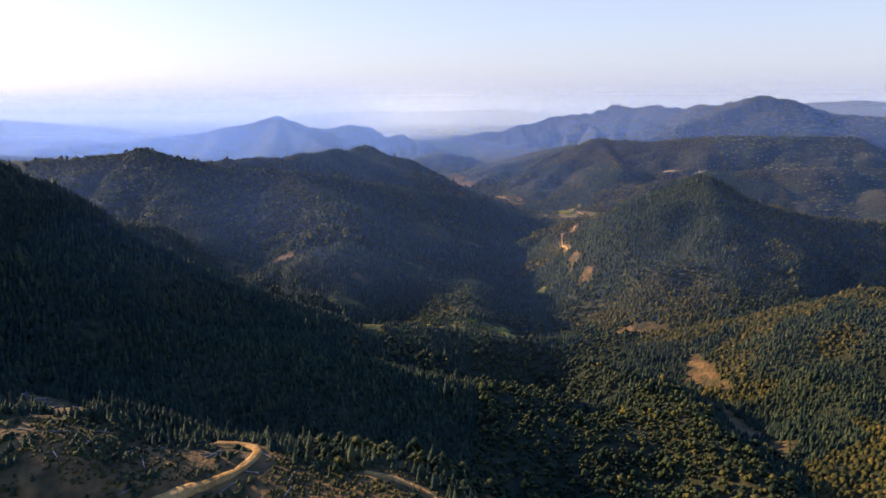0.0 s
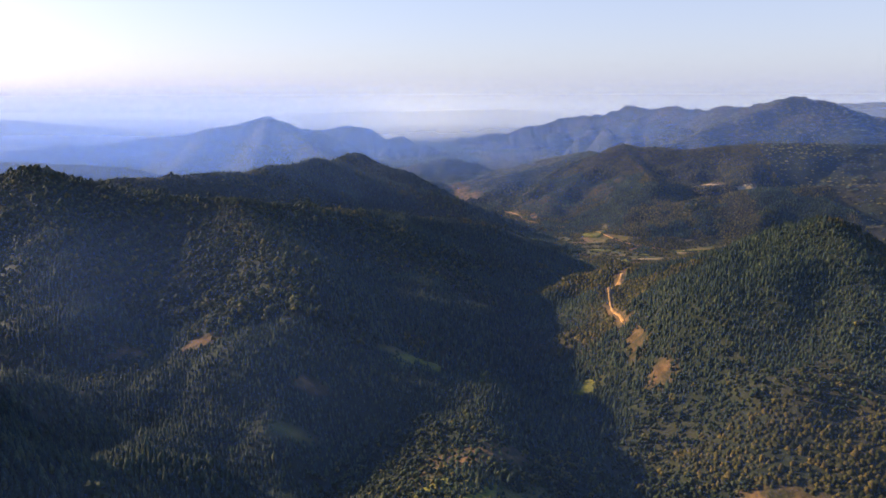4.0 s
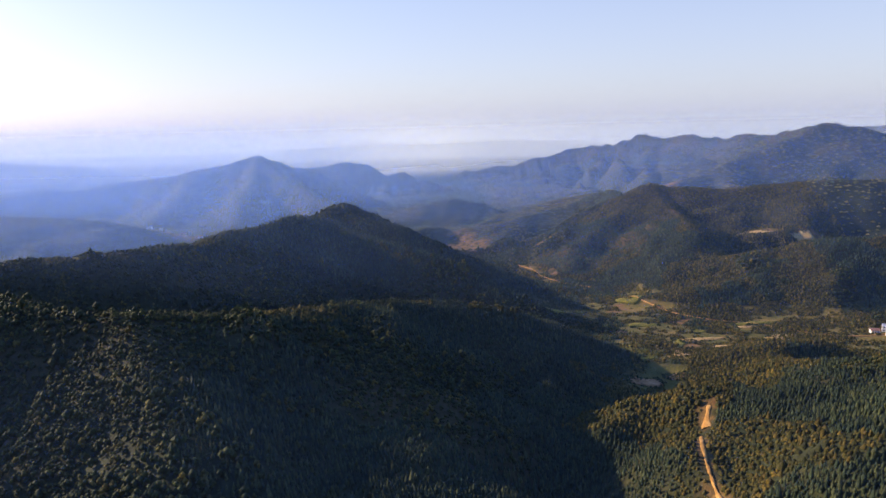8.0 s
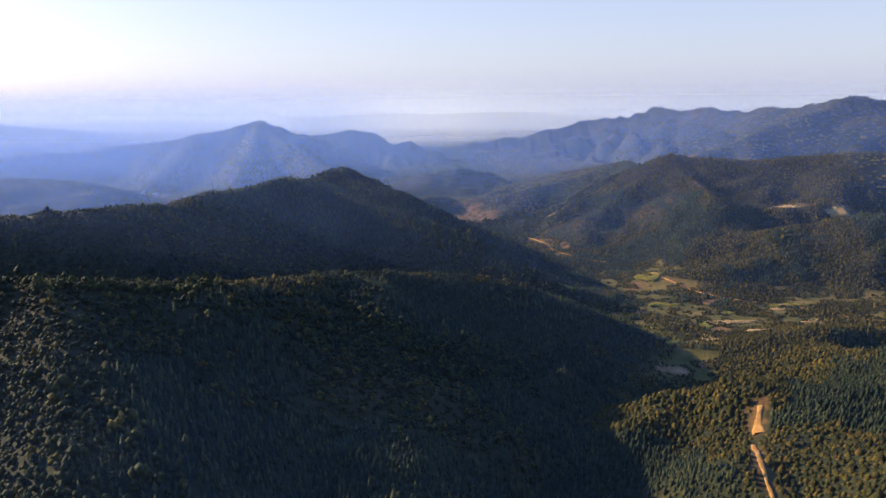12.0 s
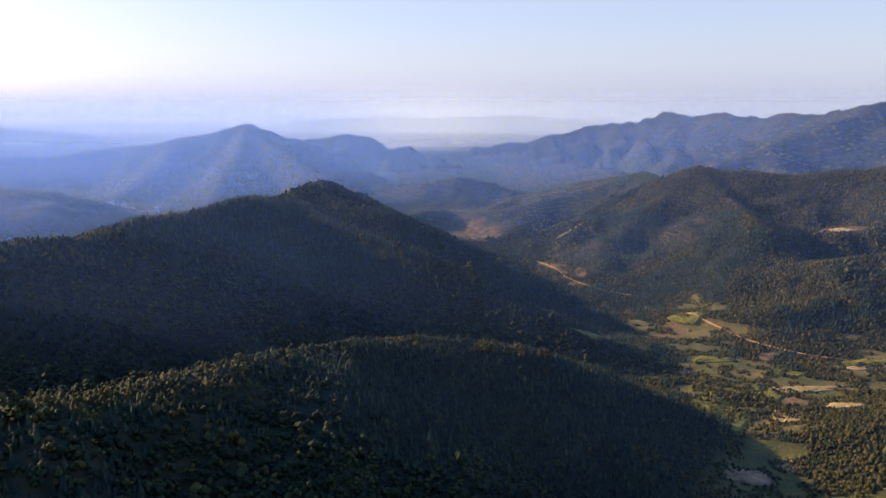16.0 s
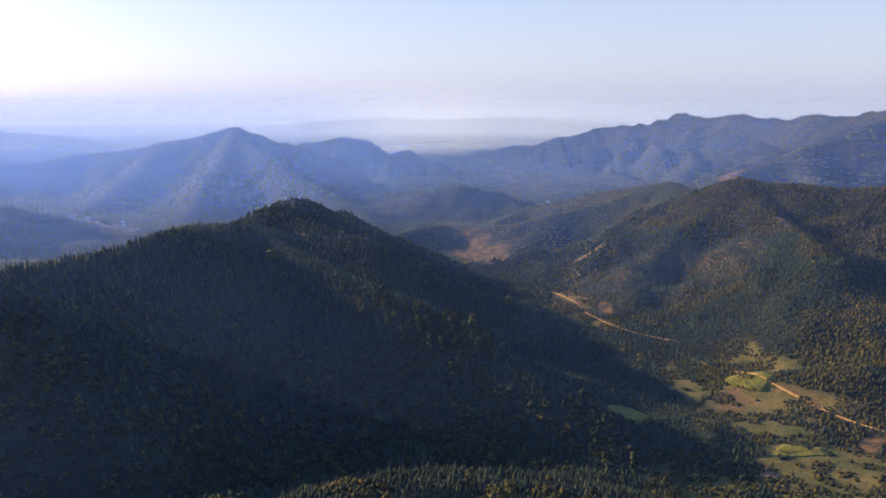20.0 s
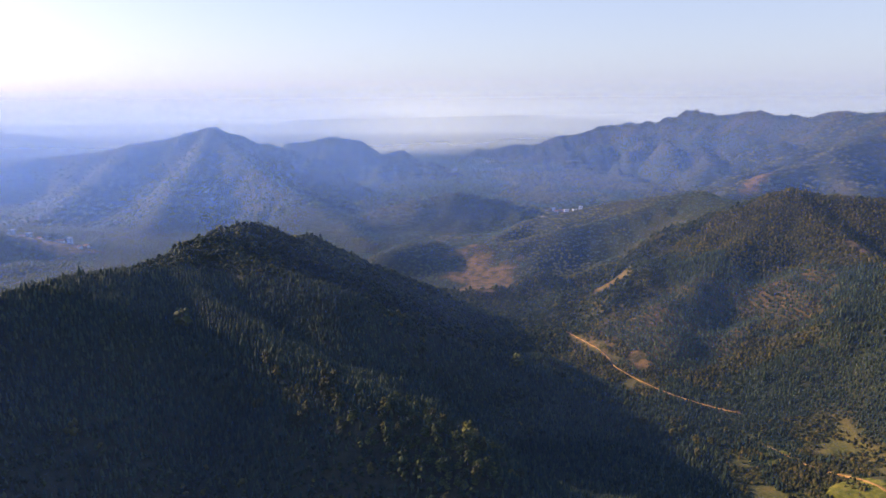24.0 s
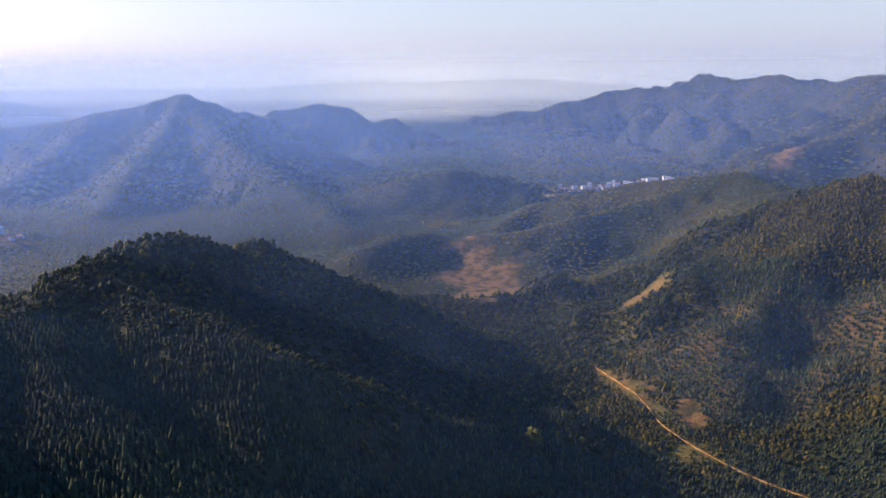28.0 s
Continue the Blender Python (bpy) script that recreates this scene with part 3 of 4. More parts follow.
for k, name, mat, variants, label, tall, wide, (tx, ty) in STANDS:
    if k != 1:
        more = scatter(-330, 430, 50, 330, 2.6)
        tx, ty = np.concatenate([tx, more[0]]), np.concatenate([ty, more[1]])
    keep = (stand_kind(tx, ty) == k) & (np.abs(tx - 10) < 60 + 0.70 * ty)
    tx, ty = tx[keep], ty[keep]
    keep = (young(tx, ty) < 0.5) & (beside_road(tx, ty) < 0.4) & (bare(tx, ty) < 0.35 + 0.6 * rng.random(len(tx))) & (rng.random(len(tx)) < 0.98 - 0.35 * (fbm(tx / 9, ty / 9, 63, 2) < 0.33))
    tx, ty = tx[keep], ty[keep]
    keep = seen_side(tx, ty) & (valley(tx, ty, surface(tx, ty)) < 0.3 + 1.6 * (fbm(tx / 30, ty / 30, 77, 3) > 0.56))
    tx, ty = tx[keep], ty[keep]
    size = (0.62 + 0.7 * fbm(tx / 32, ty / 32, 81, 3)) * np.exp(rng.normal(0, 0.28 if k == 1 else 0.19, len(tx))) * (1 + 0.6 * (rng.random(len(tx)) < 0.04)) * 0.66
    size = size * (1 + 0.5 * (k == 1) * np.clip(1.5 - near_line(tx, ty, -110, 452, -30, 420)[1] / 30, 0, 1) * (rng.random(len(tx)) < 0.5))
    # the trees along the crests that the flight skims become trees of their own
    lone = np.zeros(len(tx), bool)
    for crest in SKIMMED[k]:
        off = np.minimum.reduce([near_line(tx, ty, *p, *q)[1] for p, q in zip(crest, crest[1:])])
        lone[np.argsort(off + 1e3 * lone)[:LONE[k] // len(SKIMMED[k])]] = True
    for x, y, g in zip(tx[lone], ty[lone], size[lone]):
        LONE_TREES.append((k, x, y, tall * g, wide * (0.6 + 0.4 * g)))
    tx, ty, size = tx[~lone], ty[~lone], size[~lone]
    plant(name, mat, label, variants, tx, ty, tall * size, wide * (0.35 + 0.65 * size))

tx, ty = rows_of(60, 270, 960, 1130, 1.4, 2.5, 108, 0.2)
keep = (young(tx, ty) >= 0.5) & (bare(tx, ty) < 0.6) & (beside_road(tx, ty) < 0.4) & (rng.random(len(tx)) < 0.7 + 0.5 * fbm(tx / 20, ty / 20, 83, 2))
tx, ty = tx[keep], ty[keep]
grown = rng.uniform(0.7, 1.25, len(tx))
plant("young_plantation", EUCALYPT, "young eucalyptus trees planted in rows on reddish soil", SLIM, tx, ty, 2.3 * grown, 0.8 * grown)

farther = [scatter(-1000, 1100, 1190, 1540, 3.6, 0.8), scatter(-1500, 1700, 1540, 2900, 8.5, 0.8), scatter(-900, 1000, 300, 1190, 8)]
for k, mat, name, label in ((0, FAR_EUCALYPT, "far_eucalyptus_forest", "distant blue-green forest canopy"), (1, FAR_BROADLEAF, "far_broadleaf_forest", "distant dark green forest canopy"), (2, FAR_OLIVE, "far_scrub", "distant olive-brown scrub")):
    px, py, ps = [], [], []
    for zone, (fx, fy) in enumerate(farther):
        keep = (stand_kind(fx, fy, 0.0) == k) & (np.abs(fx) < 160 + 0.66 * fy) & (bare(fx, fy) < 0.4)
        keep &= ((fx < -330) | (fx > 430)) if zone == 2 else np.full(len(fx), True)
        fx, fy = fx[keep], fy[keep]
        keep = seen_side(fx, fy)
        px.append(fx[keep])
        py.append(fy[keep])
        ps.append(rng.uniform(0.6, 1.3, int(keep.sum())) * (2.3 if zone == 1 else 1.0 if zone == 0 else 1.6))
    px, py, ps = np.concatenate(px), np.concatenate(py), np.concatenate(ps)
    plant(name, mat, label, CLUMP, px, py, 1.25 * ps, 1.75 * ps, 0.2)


# ---- haze ----
def haze_bank(air, amount, low, top, thin, *points):
    """A thin curved curtain of mist that lies in a valley and thins out towards the ground, its top and its ends."""
    p = np.array(points, float)
    d = np.r_[0, np.cumsum(np.hypot(*np.diff(p, axis=0).T))]
    s = np.linspace(0, d[-1], 61)
    x, y = np.interp(s, d, p[:, 0]), np.interp(s, d, p[:, 1])
    rise = np.linspace(0, 1, 13)[:, None]
    z = low + (top - low) * rise + 0 * x
    over = np.clip((z - surface(x, y)) / 40, 0, 1)
    fade = np.clip((1 - rise) / thin, 0, 1)
    dens = amount * (1 + (air is HAZE) * np.clip(-x / np.interp(y, (200, 300, 720, 850, 1300), (200, 70, 90, 240, 420)), 0, np.interp(y, (720, 850), (3.0, 1.3)))) * over * over * (3 - 2 * over) * fade * fade * (3 - 2 * fade)
    v = np.stack([x + 0 * z, y + 0 * z, z], -1).reshape(-1, 3)
    me = mesh_from("haze_bank", v, grid_faces(13, 61), air, True)
    layer = me.attributes.new("mist", "FLOAT", "POINT")
    layer.data.foreach_set("value", dens.ravel().astype(np.float32))
    return tagged(new("haze_bank", me), "thin bluish haze hanging between the ridges", "haze", "haze between the ridges", "structure")


for y, amount in ((198, 0.016), (300, 0.016), (405, 0.006), (575, 0.008), (660, 0.007), (745, 0.011)):  # below the flight
    haze_bank(HAZE, amount, -12, 127, 0.22, (-1300, y - 90), (-400, y - 30), (-100, y), (120, y + 10), (500, y - 20), (1300, y - 80))
for y, amount in ((860, 0.014), (985, 0.026), (1100, 0.026), (1215, 0.029), (1330, 0.033), (1450, 0.036), (1570, 0.037), (1700, 0.038), (1840, 0.038), (2000, 0.042)):
    haze_bank(HAZE, amount, -25 - (y > 1200) * 20, 170 + (y > 1000) * 50, 0.5, (-1500, y - 90), (-400, y - 30), (-100, y), (120, y + 10), (500, y - 20), (1500, y - 160))
haze_bank(FAR_HAZE, 0.32, -55, 215, 0.55, (-3000, 2600), (-300, 2600), (60, 2880), (400, 3000), (800, 3050), (3000, 2900))
haze_bank(FAR_HAZE, 0.6, -50, 215, 0.55, (-4400, 3500), (0, 3650), (4400, 3500))


# ---- roads, fields ----
def earth_material(name, low, mid, high, scale, rough=0.95):
    m, nt, b = shader(name, rough)
    a = ramp_node(nt, noise_node(nt, scale, 5), (0.3, low), (0.52, mid), (0.72, high))
    fine = ramp_node(nt, noise_node(nt, scale * 9, 3), (0.3, (0.75, 0.74, 0.7)), (0.7, (1.2, 1.2, 1.15)))
    nt.links.new(mix_node(nt, 1.0, a, fine, "MULTIPLY"), b.inputs["Base Color"])
    bump_node(nt, b, noise_node(nt, scale * 5, 4), 0.5, 0.5)
    return m


DIRT = earth_material("pale_dirt", (0.19, 0.095, 0.022), (0.32, 0.17, 0.042), (0.44, 0.26, 0.08), 0.2)
GRASS = earth_material("yellow_green_crop", (0.070, 0.072, 0.008), (0.125, 0.110, 0.011), (0.19, 0.145, 0.017), 0.35)
STUBBLE = earth_material("pale_stubble", (0.20, 0.128, 0.038), (0.30, 0.20, 0.064), (0.37, 0.26, 0.10), 0.1)
PLOUGHED = earth_material("brown_ploughed_soil", (0.15, 0.08, 0.03), (0.24, 0.135, 0.05), (0.32, 0.19, 0.08), 0.15)


def resample(points, step):
    p = np.array(points, float)
    for _ in range(3):  # corner cutting
        q = np.empty((2 * len(p) - 2, 2))
        q[0::2], q[1::2] = 0.75 * p[:-1] + 0.25 * p[1:], 0.25 * p[:-1] + 0.75 * p[1:]
        p = np.concatenate([p[:1], q, p[-1:]])
    d = np.r_[0, np.cumsum(np.hypot(*np.diff(p, axis=0).T))]
    s = np.arange(0, d[-1], step)
    return np.stack([np.interp(s, d, p[:, 0]), np.interp(s, d, p[:, 1])], -1)


def dirt_road(width, label, *points):
    """A worn track laid on the slope, with uneven edges and a raised crown."""
    p = resample(points, 2.0)
    way = np.gradient(p, axis=0)
    way /= np.hypot(way[:, 0], way[:, 1])[:, None]
    side = np.stack([-way[:, 1], way[:, 0]], -1)
    n, cols = len(p), 6
    w = width * (0.35 + 1.3 * fbm(p[:, 0] / 9, p[:, 1] / 9, 91, 2))
    off = np.linspace(-0.5, 0.5, cols)
    xy = p[:, None] + side[:, None] * (off[None, :, None] * w[:, None, None])
    xy += (rng.random(xy.shape) - 0.5) * 0.5
    z = surface(xy[..., 0], xy[..., 1])
    z = 0.5 * z + 0.5 * z.mean(1, keepdims=True) + 0.45 - 0.9 * (np.abs(off) > 0.45)[None]
    me = mesh_from("dirt_road", np.concatenate([xy, z[..., None]], -1).reshape(-1, 3), grid_faces(n, cols), DIRT, True)
    return tagged(new("dirt_road", me), label, "road", kind="structure")


for width, label, *points in ROADS:
    dirt_road(width, label, *points)


HEDGE = []
TILLED = []


def field(material, label, cx, cy, a, b, turn):
    """A field with uneven corners, its soil bank standing a little over the ground."""
    rings, sides = 6, 48
    TILLED.append((cx, cy, a, b, turn))
    c, s = math.cos(radians(turn)), math.sin(radians(turn))
    r = np.random.default_rng(int(abs(cx) * 31 + abs(cy)))
    corners = np.sort(r.uniform(0, 2 * math.pi, 7))
    reach = r.uniform(0.75, 1.3, 7)
    kx, ky = np.cos(corners) * reach, np.sin(corners) * reach
    kx, ky = np.r_[kx, kx[0]], np.r_[ky, ky[0]]
    q = np.linspace(0, 7, sides, endpoint=False)
    bx, by = np.interp(q, range(8), kx), np.interp(q, range(8), ky)
    bx, by = bx - bx.mean(), by - by.mean()
    rad = np.r_[np.linspace(0.15, 1.0, rings - 1), 1.03]
    u, v = rad[:, None] * bx * a, rad[:, None] * by * b
    u, v = u + r.uniform(-0.4, 0.4, u.shape), v + r.uniform(-0.4, 0.4, u.shape)
    x, y = cx + u * c - v * s, cy + u * s + v * c
    HEDGE.append(np.stack([x[-1], y[-1]], -1))
    z = surface(x, y)
    z = np.maximum(z, 0.5 * z + 0.5 * z.mean()) + 0.3 + r.uniform(-0.15, 0.15, z.shape)
    z[-1] -= 2.5
    i = np.arange(rings - 1)[:, None] * sides + np.arange(sides)[None]
    j = np.arange(rings - 1)[:, None] * sides + (np.arange(sides)[None] + 1) % sides
    f = np.stack([i, j, j + sides, i + sides], -1).reshape(-1, 4)
    me = mesh_from("field", np.stack([x, y, z], -1).reshape(-1, 3), f, material, True)
    bm = bmesh.new()
    bm.from_mesh(me)
    bm.verts.ensure_lookup_table()
    bm.faces.new([bm.verts[k] for k in range(sides)])
    bmesh.ops.recalc_face_normals(bm, faces=bm.faces)
    bm.to_mesh(me)
    bm.free()
    return tagged(new("field", me), label, "field", "fields in the valley")


for mat, label, rows in (
    (GRASS, "yellow-green crop field on the valley floor", ((80, 802, 14, 9, 35), (146, 904, 14, 7, 20), (119, 832, 14, 5, -60), (134, 718, 36, 15, 70), (152, 792, 12, 9, 0), (166, 868, 14, 9, 10), (6, 312, 13, 9, 0), (24, 305, 13, 7, 0), (-13, 252, 11, 6, 0), (62, 418, 6, 9, 0), (-10, 404, 10, 9, 10), (166, 745, 7, 13, 0), (195, 775, 15, 5, 10), (244, 790, 18, 6, 10))),
    (STUBBLE, "pale harvested field on the valley floor", ((197, 750, 19, 12, 20), (236, 784, 16, 5, 8), (160, 712, 9, 7, 0), (196, 724, 14, 7, 0), (334, 1010, 16, 9, -15), (380, 990, 14, 8, 0), (124, 1628, 40, 14, 10), (250, 752, 20, 9, 0))),
    (PLOUGHED, "brown ploughed field beside the stream", ((116, 656, 12, 8, 30), (140, 664, 10, 6, 0), (132, 776, 8, 9, 0))),
):
    for row in rows:
        field(mat, label, *row)

edge = np.concatenate([np.repeat(h, 5, 0) for h in HEDGE])
edge = edge + rng.normal(0, 0.9, edge.shape)
edge = edge[(fbm(edge[:, 0] / 7, edge[:, 1] / 7, 95, 2) > 0.5) & (edge[:, 1] < 1100)]
plant("hedge", BROADLEAF, "ragged dark green hedges along the field edges", BUSH, edge[:, 0], edge[:, 1], rng.uniform(0.5, 1.6, len(edge)), rng.uniform(0.5, 1.0, len(edge)), 0.1)


# ---- things: helpers ----
def part(name, bm, material, parent, label=""):
    me = bpy.data.meshes.new(name)
    bm.to_mesh(me)
    bm.free()
    me.materials.append(material)
    ob = new(name, me)
    ob.parent = parent
    return tagged(ob, label)


def box(bm, x0, x1, y0, y1, z0, z1, bevel=0.0):
    made = bmesh.ops.create_cube(bm, size=1.0, matrix=Matrix.LocRotScale(((x0 + x1) / 2, (y0 + y1) / 2, (z0 + z1) / 2), None, (x1 - x0, y1 - y0, z1 - z0)))
    if bevel:
        edges = list({e for v in made["verts"] for e in v.link_edges})
        bmesh.ops.bevel(bm, geom=edges, offset=bevel, segments=1, affect="EDGES")
    return bm


def tube(bm, a, b, ra, rb, sides=6):
    a, b = Vector(a), Vector(b)
    turn = (b - a).to_track_quat("Z", "Y").to_matrix()
    low, high = [], []
    for i in range(sides):
        w = Vector((math.cos(2 * math.pi * i / sides), math.sin(2 * math.pi * i / sides), 0))
        low.append(bm.verts.new(a + turn @ (w * ra)))
        high.append(bm.verts.new(b + turn @ (w * rb)))
    for i in range(sides):
        j = (i + 1) % sides
        bm.faces.new((low[i], low[j], high[j], high[i]))
    bm.faces.new(low[::-1])
    bm.faces.new(high)
    return bm


def ground_at(x, y):
    return float(surface(np.array([x], float), np.array([y], float))[0])


# ---- single trees ----
def bark_material():
    m, nt, b = shader("bark", 0.9)
    nt.links.new(ramp_node(nt, noise_node(nt, 2.5, 4), (0.3, (0.10, 0.075, 0.05)), (0.7, (0.22, 0.18, 0.13))), b.inputs["Base Color"])
    return m


def single_leaf_material(name, dark, mid, light):
    m, nt, b = shader(name, 0.75)
    info = nt.nodes.new("ShaderNodeObjectInfo")
    own = ramp_node(nt, info.outputs["Random"], (0.0, dark), (0.55, mid), (1.0, light))
    g = nt.nodes.new("ShaderNodeNewGeometry")
    clump = ramp_node(nt, g.outputs["Random Per Island"], (0.0, (0.6, 0.62, 0.6)), (1.0, (1.4, 1.38, 1.2)))
    col = mix_node(nt, 1.0, own, clump, "MULTIPLY")
    nt.links.new(col, b.inputs["Base Color"])
    see_through(nt, b, col)
    return m


BARK = bark_material()
EUCALYPT_ONE = single_leaf_material("eucalyptus_clump_leaves", (0.024, 0.039, 0.025), (0.043, 0.059, 0.034), (0.085, 0.095, 0.042))
BROADLEAF_ONE = single_leaf_material("broadleaf_clump_leaves", (0.020, 0.029, 0.008), (0.044, 0.052, 0.012), (0.108, 0.102, 0.020))


def clump(bm, r, x, y, z, sx, sz):
    """A small uneven tuft of leaves."""
    ring = [bm.verts.new((x + sx * r.uniform(0.6, 1.3) * math.cos(a), y + sx * r.uniform(0.6, 1.3) * math.sin(a), z + sz * r.uniform(-0.4, 0.3))) for a in (0.3, 1.6, 2.8, 4.1, 5.3)]
    top, low = bm.verts.new((x, y, z + sz)), bm.verts.new((x, y, z - 0.7 * sz))
    for i in range(5):
        bm.faces.new((ring[i], ring[(i + 1) % 5], top))
        bm.faces.new((ring[(i + 1) % 5], ring[i], low))


def tree_proto(name, label, leaves, slim, seed):
    """A tree of unit height and unit crown radius: trunk with limbs, and a crown of tufts."""
    r = random.Random(seed)
    root = tagged(new(name), label, "tree", "trees along the crests")
    bm = bmesh.new()
    lean = (r.uniform(-0.08, 0.08), r.uniform(-0.08, 0.08))
    tube(bm, (0, 0, -0.06), (lean[0], lean[1], 0.75), 0.075, 0.03)
    tufts = []
    for i in range(16 if slim else 18):
        h = 0.2 + 0.75 * (i + r.random()) / (16 if slim else 18)
        reach = (1.0 - h) ** 0.7 * 0.95 if slim else math.sin(math.pi * min(0.97, max(0.08, h * 0.95))) ** 0.6 * 0.85
        a = i * 2.4 + r.uniform(-0.5, 0.5)
        d = reach * r.uniform(0.25, 0.85)
        tufts.append((d * math.cos(a), d * math.sin(a), h, 0.42 * max(0.35, reach) + 0.1, 0.10 if slim else 0.12))
    for x, y, h, *_ in tufts[2:12:3]:
        tube(bm, (lean[0] * h, lean[1] * h, h - 0.12), (x, y, h), 0.03, 0.012, 4)
    part("trunk", bm, BARK, root)
    bm = bmesh.new()
    for x, y, h, w, t in tufts:
        clump(bm, r, x + lean[0] * h, y + lean[1] * h, h, w, t)
    clump(bm, r, lean[0], lean[1], 0.93, 0.16, 0.09)
    part("crown", bm, leaves, root)
    return root


PROTOS = {
    0: [tree_proto("eucalyptus_tree", "slender blue-green eucalyptus tree on the hill crest", EUCALYPT_ONE, True, 40 + i) for i in range(4)],
    1: [tree_proto("broadleaf_tree", "rounded dark green broadleaf tree on the hill crest", BROADLEAF_ONE, False, 60 + i) for i in range(4)],
}
for n, (k, x, y, tall, wide) in enumerate(LONE_TREES):
    proto = PROTOS[k][n % 4]
    m = pose(x, y, ground_at(x, y) - 0.1, 0, 0, random.uniform(0, 360))
    one = proto if n < 8 and n % 4 == n and k == 0 else copy_thing(proto, m)
    one.matrix_basis = m @ Matrix.Diagonal((wide * 1.1, wide * 1.1, tall * 1.1, 1))
for k, spots in ((1, ((-46, 545), (-25, 977), (-60, 410), (18, 392), (60, 300), (-70, 268))),):
    for i, (x, y) in enumerate(spots):
        m = pose(x, y, ground_at(x, y) - 0.1, 0, 0, 70 * i)
        one = PROTOS[k][i] if i < 4 else copy_thing(PROTOS[k][i % 4], m)
        one.matrix_basis = m @ Matrix.Diagonal((3.2, 3.2, 7.5, 1))
        tagged(one, "tall broadleaf tree standing above the wood around it")


OLIVE_ONE = single_leaf_material("golden_olive_leaves", (0.030, 0.032, 0.008), (0.055, 0.050, 0.011), (0.100, 0.078, 0.015))
golden = [tree_proto("golden_tree", "golden-olive broadleaf tree standing in the sunlit wood", OLIVE_ONE, False, 80 + i) for i in range(3)]
r = random.Random(21)
for n in range(72):
    u = r.random()
    x, y = ((-50 + 74 * u + r.gauss(0, 8), 846 - 28 * u + r.gauss(0, 9)) if n < 36 else (118 + r.gauss(0, 12), 935 + r.gauss(0, 12)) if n < 52 else (10 + 36 * u + r.gauss(0, 5), 674 + 8 * u + r.gauss(0, 6)))
    m = pose(x, y, ground_at(x, y) - 0.1, 0, 0, r.uniform(0, 360))
    one = golden[n] if n < 3 else copy_thing(golden[n % 3], m)
    k = r.uniform(0.8, 1.3)
    one.matrix_basis = m @ Matrix.Diagonal((1.7 * k, 1.7 * k, 4.4 * k, 1))
for i, (x, y) in enumerate(((-93, 871), (-27, 1014), (40, 953))):
    m = pose(x, y, ground_at(x, y) - 0.1, 0, 0, 50 * i)
    one = copy_thing(PROTOS[1][i], m)
    one.matrix_basis = m @ Matrix.Diagonal((4.2, 4.2, 8.0, 1))
    tagged(one, "large rounded broadleaf tree standing above the wood around it")


# ---- houses ----
def plain_material(name, low, high, scale, rough):
    m, nt, b = shader(name, rough)
    nt.links.new(ramp_node(nt, noise_node(nt, scale, 4), (0.3, low), (0.7, high)), b.inputs["Base Color"])
    return m


PLASTER = plain_material("weathered_white_plaster", (0.36, 0.35, 0.33), (0.62, 0.60, 0.56), 0.5, 0.85)
CONCRETE = plain_material("grey_concrete", (0.28, 0.27, 0.26), (0.46, 0.45, 0.42), 0.6, 0.9)
TILES = plain_material("dull_red_roof_tiles", (0.16, 0.08, 0.05), (0.30, 0.15, 0.09), 0.9, 0.85)
PANE = plain_material("dark_window_glass", (0.02, 0.025, 0.03), (0.05, 0.06, 0.07), 0.8, 0.15)
WOOD = plain_material("brown_door_wood", (0.10, 0.06, 0.03), (0.18, 0.11, 0.06), 2.0, 0.7)


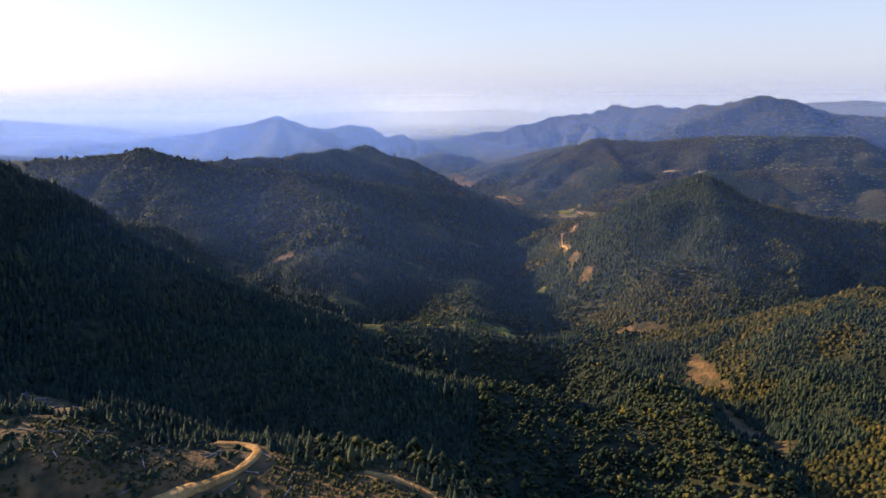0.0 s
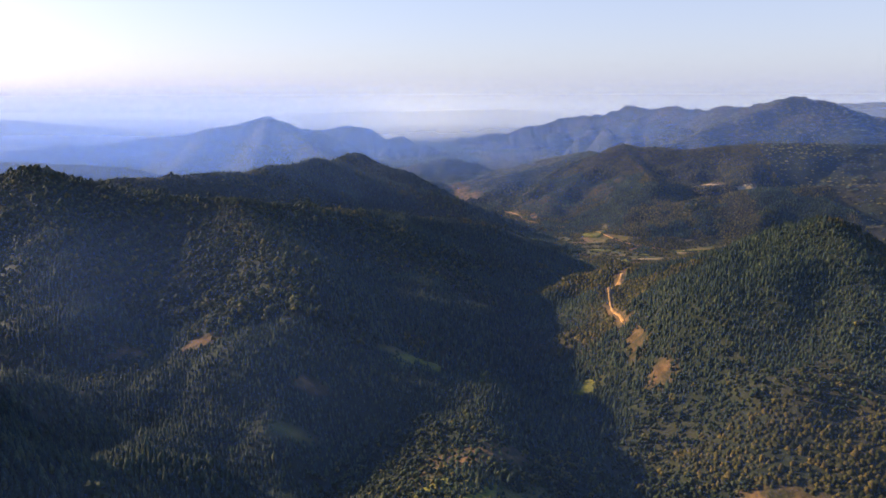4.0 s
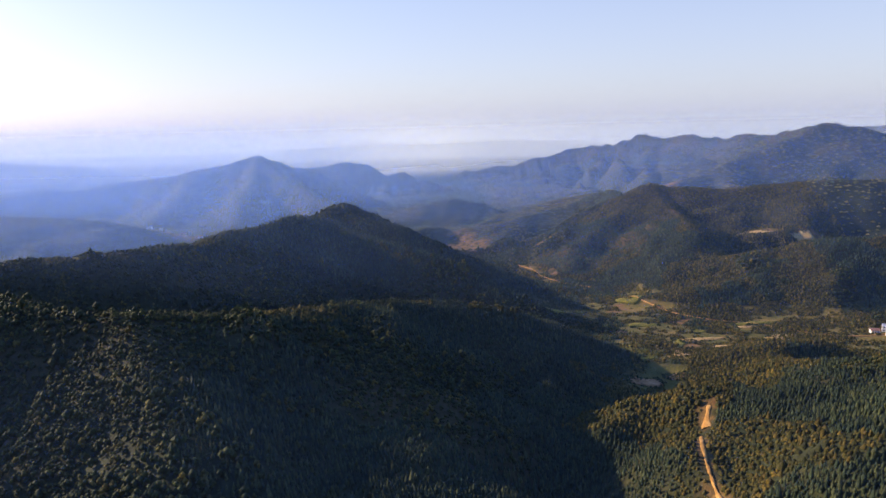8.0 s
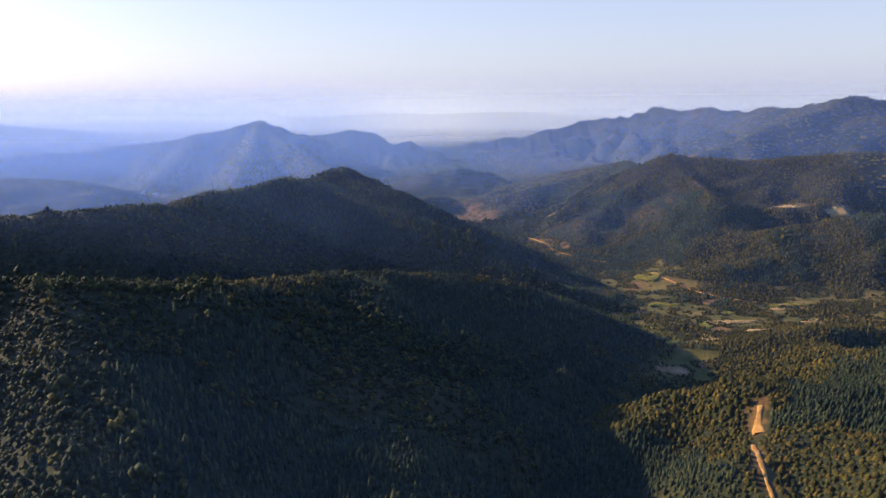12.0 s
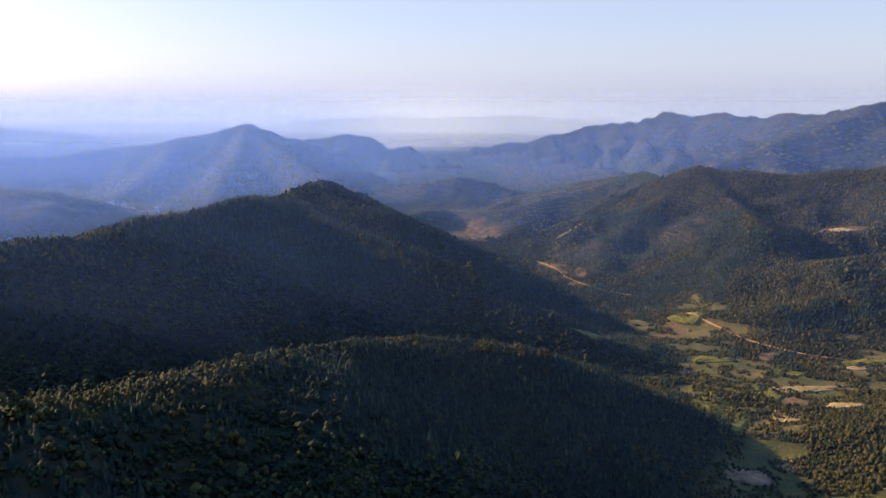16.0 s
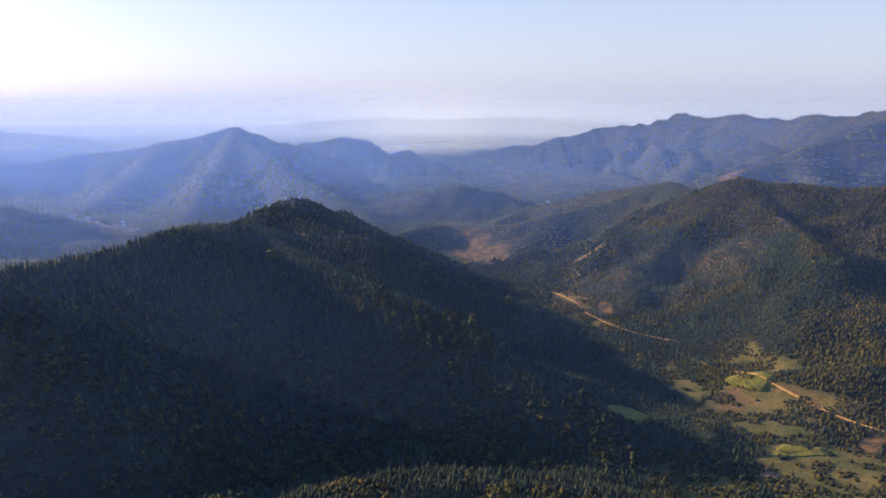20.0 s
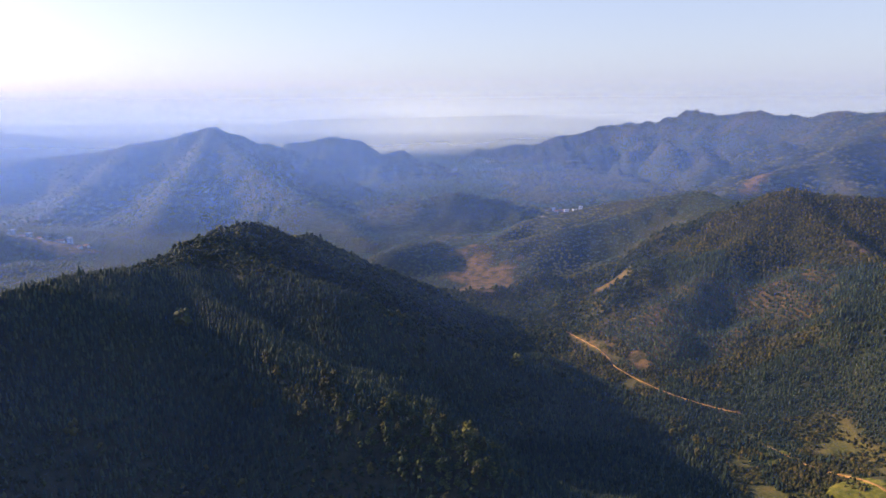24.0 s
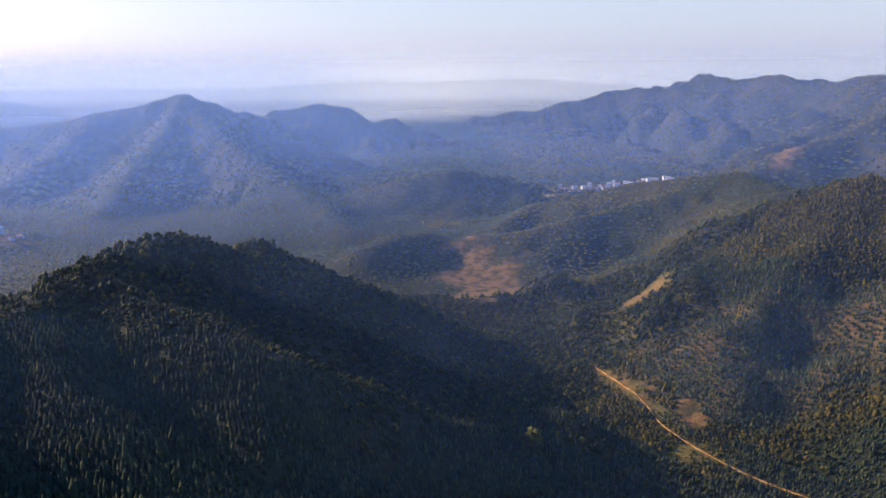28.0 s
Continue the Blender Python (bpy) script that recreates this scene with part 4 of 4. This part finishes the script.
def house(wide, deep, storeys, gable, label):
    root = tagged(new("house"), label, "house", "village houses")
    h = 3.0 * storeys
    part("wall", box(bmesh.new(), -wide / 2, wide / 2, -deep / 2, deep / 2, -1.2, h, 0.05), PLASTER, root)
    bm = bmesh.new()
    if gable:
        e, t = 0.5, 0.22
        pts = [(-deep / 2 - e, h - 0.1), (0, h + deep * 0.28), (deep / 2 + e, h - 0.1), (deep / 2 + e, h + t), (0, h + deep * 0.28 + t + 0.1), (-deep / 2 - e, h + t)]
        rings = [[bm.verts.new((x, y, z)) for y, z in pts] for x in (-wide / 2 - e, wide / 2 + e)]
        for i in range(6):
            j = (i + 1) % 6
            bm.faces.new((rings[0][i], rings[0][j], rings[1][j], rings[1][i]))
        bm.faces.new(rings[0][::-1])
        bm.faces.new(rings[1])
        bmesh.ops.recalc_face_normals(bm, faces=bm.faces)
        part("roof", bm, TILES, root, "dull red tiled gable roof")
    else:
        box(bm, -wide / 2 - 0.3, wide / 2 + 0.3, -deep / 2 - 0.3, deep / 2 + 0.3, h - 0.02, h + 0.2)
        part("roof", bm, CONCRETE, root, "flat concrete roof slab")
        bm = bmesh.new()
        for x0, x1, y0, y1 in ((-wide / 2 - 0.3, wide / 2 + 0.3, -deep / 2 - 0.3, -deep / 2 - 0.1), (-wide / 2 - 0.3, wide / 2 + 0.3, deep / 2 + 0.1, deep / 2 + 0.3), (-wide / 2 - 0.3, -wide / 2 - 0.1, -deep / 2 - 0.1, deep / 2 + 0.1), (wide / 2 + 0.1, wide / 2 + 0.3, -deep / 2 - 0.1, deep / 2 + 0.1)):
            box(bm, x0, x1, y0, y1, h + 0.2, h + 0.9)
        part("parapet", bm, PLASTER, root)
    part("door", box(bmesh.new(), -0.55, 0.55, -deep / 2 - 0.06, -deep / 2 + 0.1, 0, 2.1), WOOD, root)
    for s in range(storeys):
        for x in (-wide / 3.2, wide / 3.2):
            win = part("window", box(bmesh.new(), x - 0.75, x + 0.75, -deep / 2 - 0.05, -deep / 2 + 0.1, 3 * s + 0.9, 3 * s + 2.3), CONCRETE, root)
            part("pane", box(bmesh.new(), x - 0.62, x + 0.62, -deep / 2 - 0.08, -deep / 2 + 0.05, 3 * s + 1.02, 3 * s + 2.18), PANE, win)
    return root


HOUSES = [
    house(9, 6.5, 2, False, "white plastered two-storey village house with flat roof"),
    house(8, 6, 1, True, "white plastered single-storey house with red tiled roof"),
    house(7, 7, 3, False, "white plastered three-storey village house with flat roof"),
    house(11, 6, 1, True, "long low farmhouse with red tiled roof"),
]
r = random.Random(5)
spots = []
for cx, cy, a, b, turn, count, size in ((354, 755, 36, 15, 15, 22, 0.72), (250, 1718, 105, 16, 27, 44, 0.75), (-440, 1340, 55, 12, -10, 9, 0.7)):
    tries = 0
    here = []
    while len(here) < count and tries < 900:
        tries += 1
        u, v = r.uniform(-a, a), r.uniform(-b, b)
        x, y = cx + u * math.cos(radians(turn)) - v * math.sin(radians(turn)), cy + u * math.sin(radians(turn)) + v * math.cos(radians(turn))
        if all(math.hypot(x - p, y - q) > 8.5 for p, q, _ in here):
            here.append((x, y, size))
    spots += here
for n, (x, y, size) in enumerate(spots):
    m = pose(x, y, ground_at(x, y) + 0.15, 0, 0, r.choice((-30, -12, 5, 12, 24, 80)))
    one = HOUSES[n] if n < 4 else copy_thing(HOUSES[r.choice((0, 1, 1, 2, 3, 3))], m)
    one.matrix_basis = m @ Matrix.Diagonal((size, size, size, 1))


bx, by = scatter(76, 135, 965, 1095, 1.7)
ok = (valley(bx, by, surface(bx, by)) > 0.2) & (fbm(bx / 7, by / 7, 94, 2) > 0.42) & (beside_road(bx, by) < 0.5)
plant("brush", OLIVE, "golden dry brush beside the plantation track", BUSH, bx[ok], by[ok], rng.uniform(0.4, 1.3, int(ok.sum())), rng.uniform(0.4, 0.9, int(ok.sum())), 0.1)


# ---- felled timber and brush on the cleared ground ----
log_root = tagged(new("felled_log"), "weathered felled log lying on the cleared slope", "log", "logs on the cleared knoll")
bm = bmesh.new()
tube(bm, (0, -1.6, 0.14), (0.05, 1.6, 0.14), 0.15, 0.10, 8)
part("log_trunk", bm, BARK, log_root)
bm = bmesh.new()
tube(bm, (0.02, 0.4, 0.16), (0.45, 0.8, 0.3), 0.05, 0.02, 5)
part("branch_stub", bm, BARK, log_root)
r = random.Random(9)
spots = [(r.uniform(-90, 2), r.uniform(92, 116)) for _ in range(46)] + [(-88 + 0.7 * d + r.uniform(-3, 3), 138 - 0.7 * d + r.uniform(-3, 3)) for d in range(-22, 22, 2)] + [(r.uniform(-6, 28), r.uniform(266, 282)) for _ in range(20)]
for n, (x, y) in enumerate(spots):
    up = Vector((surface(np.array([x - 1.0]), np.array([y]))[0] - surface(np.array([x + 1.0]), np.array([y]))[0], surface(np.array([x]), np.array([y - 1.0]))[0] - surface(np.array([x]), np.array([y + 1.0]))[0], 2.0)).normalized()
    m = Matrix.Translation((x, y, ground_at(x, y) - 0.02)) @ up.to_track_quat("Z", "Y").to_matrix().to_4x4() @ pose(0, 0, 0, 0, 0, r.uniform(0, 180))
    one = log_root if n == 0 else copy_thing(log_root, m)
    one.matrix_basis = m
bx, by = scatter(-125, 8, 84, 126, 0.85, 0.9)
ok = (fbm(bx / 9, by / 9, 99, 3) > 0.44) & (beside_road(bx, by) < 0.5)
plant("brush", OLIVE, "low dry brush and cut branches on the cleared knoll", BUSH, bx[ok], by[ok], rng.uniform(0.25, 0.8, int(ok.sum())), rng.uniform(0.25, 0.6, int(ok.sum())), 0.1)
bx, by = scatter(-125, -34, 84, 126, 1.3, 0.9)
ok = (fbm(bx / 8, by / 8, 96, 3) > 0.46) & (beside_road(bx, by) < 0.5)
plant("brush", BROADLEAF, "low dark green shrubs regrowing on the cleared knoll", BUSH, bx[ok], by[ok], rng.uniform(0.5, 1.2, int(ok.sum())), rng.uniform(0.5, 1.0, int(ok.sum())), 0.1)
bx, by = scatter(-34, 40, 240, 345, 2.0)
ok = fbm(bx / 9, by / 9, 98, 2) > 0.49
plant("brush", BROADLEAF, "low green brush between the terraces", BUSH, bx[ok], by[ok], rng.uniform(0.5, 1.6, int(ok.sum())), rng.uniform(0.5, 1.2, int(ok.sum())), 0.1)


def tilled(x, y):
    """True inside the fields."""
    out = np.zeros(len(x), bool)
    for cx, cy, a, b, turn in TILLED:
        c, s = math.cos(radians(turn)), math.sin(radians(turn))
        out |= np.hypot(((x - cx) * c + (y - cy) * s) / a, (-(x - cx) * s + (y - cy) * c) / b) < 0.95
    return out


bx, by = scatter(60, 370, 600, 960, 1.7)
ok = ~tilled(bx, by) & (valley(bx, by, surface(bx, by)) > 0.3) & (fbm(bx / 12, by / 12, 97, 3) > 0.46)
plant("brush", OLIVE, "dry brown brush and hedges between the valley fields", BUSH, bx[ok], by[ok], rng.uniform(0.5, 2.0, int(ok.sum())), rng.uniform(0.5, 1.3, int(ok.sum())), 0.1)
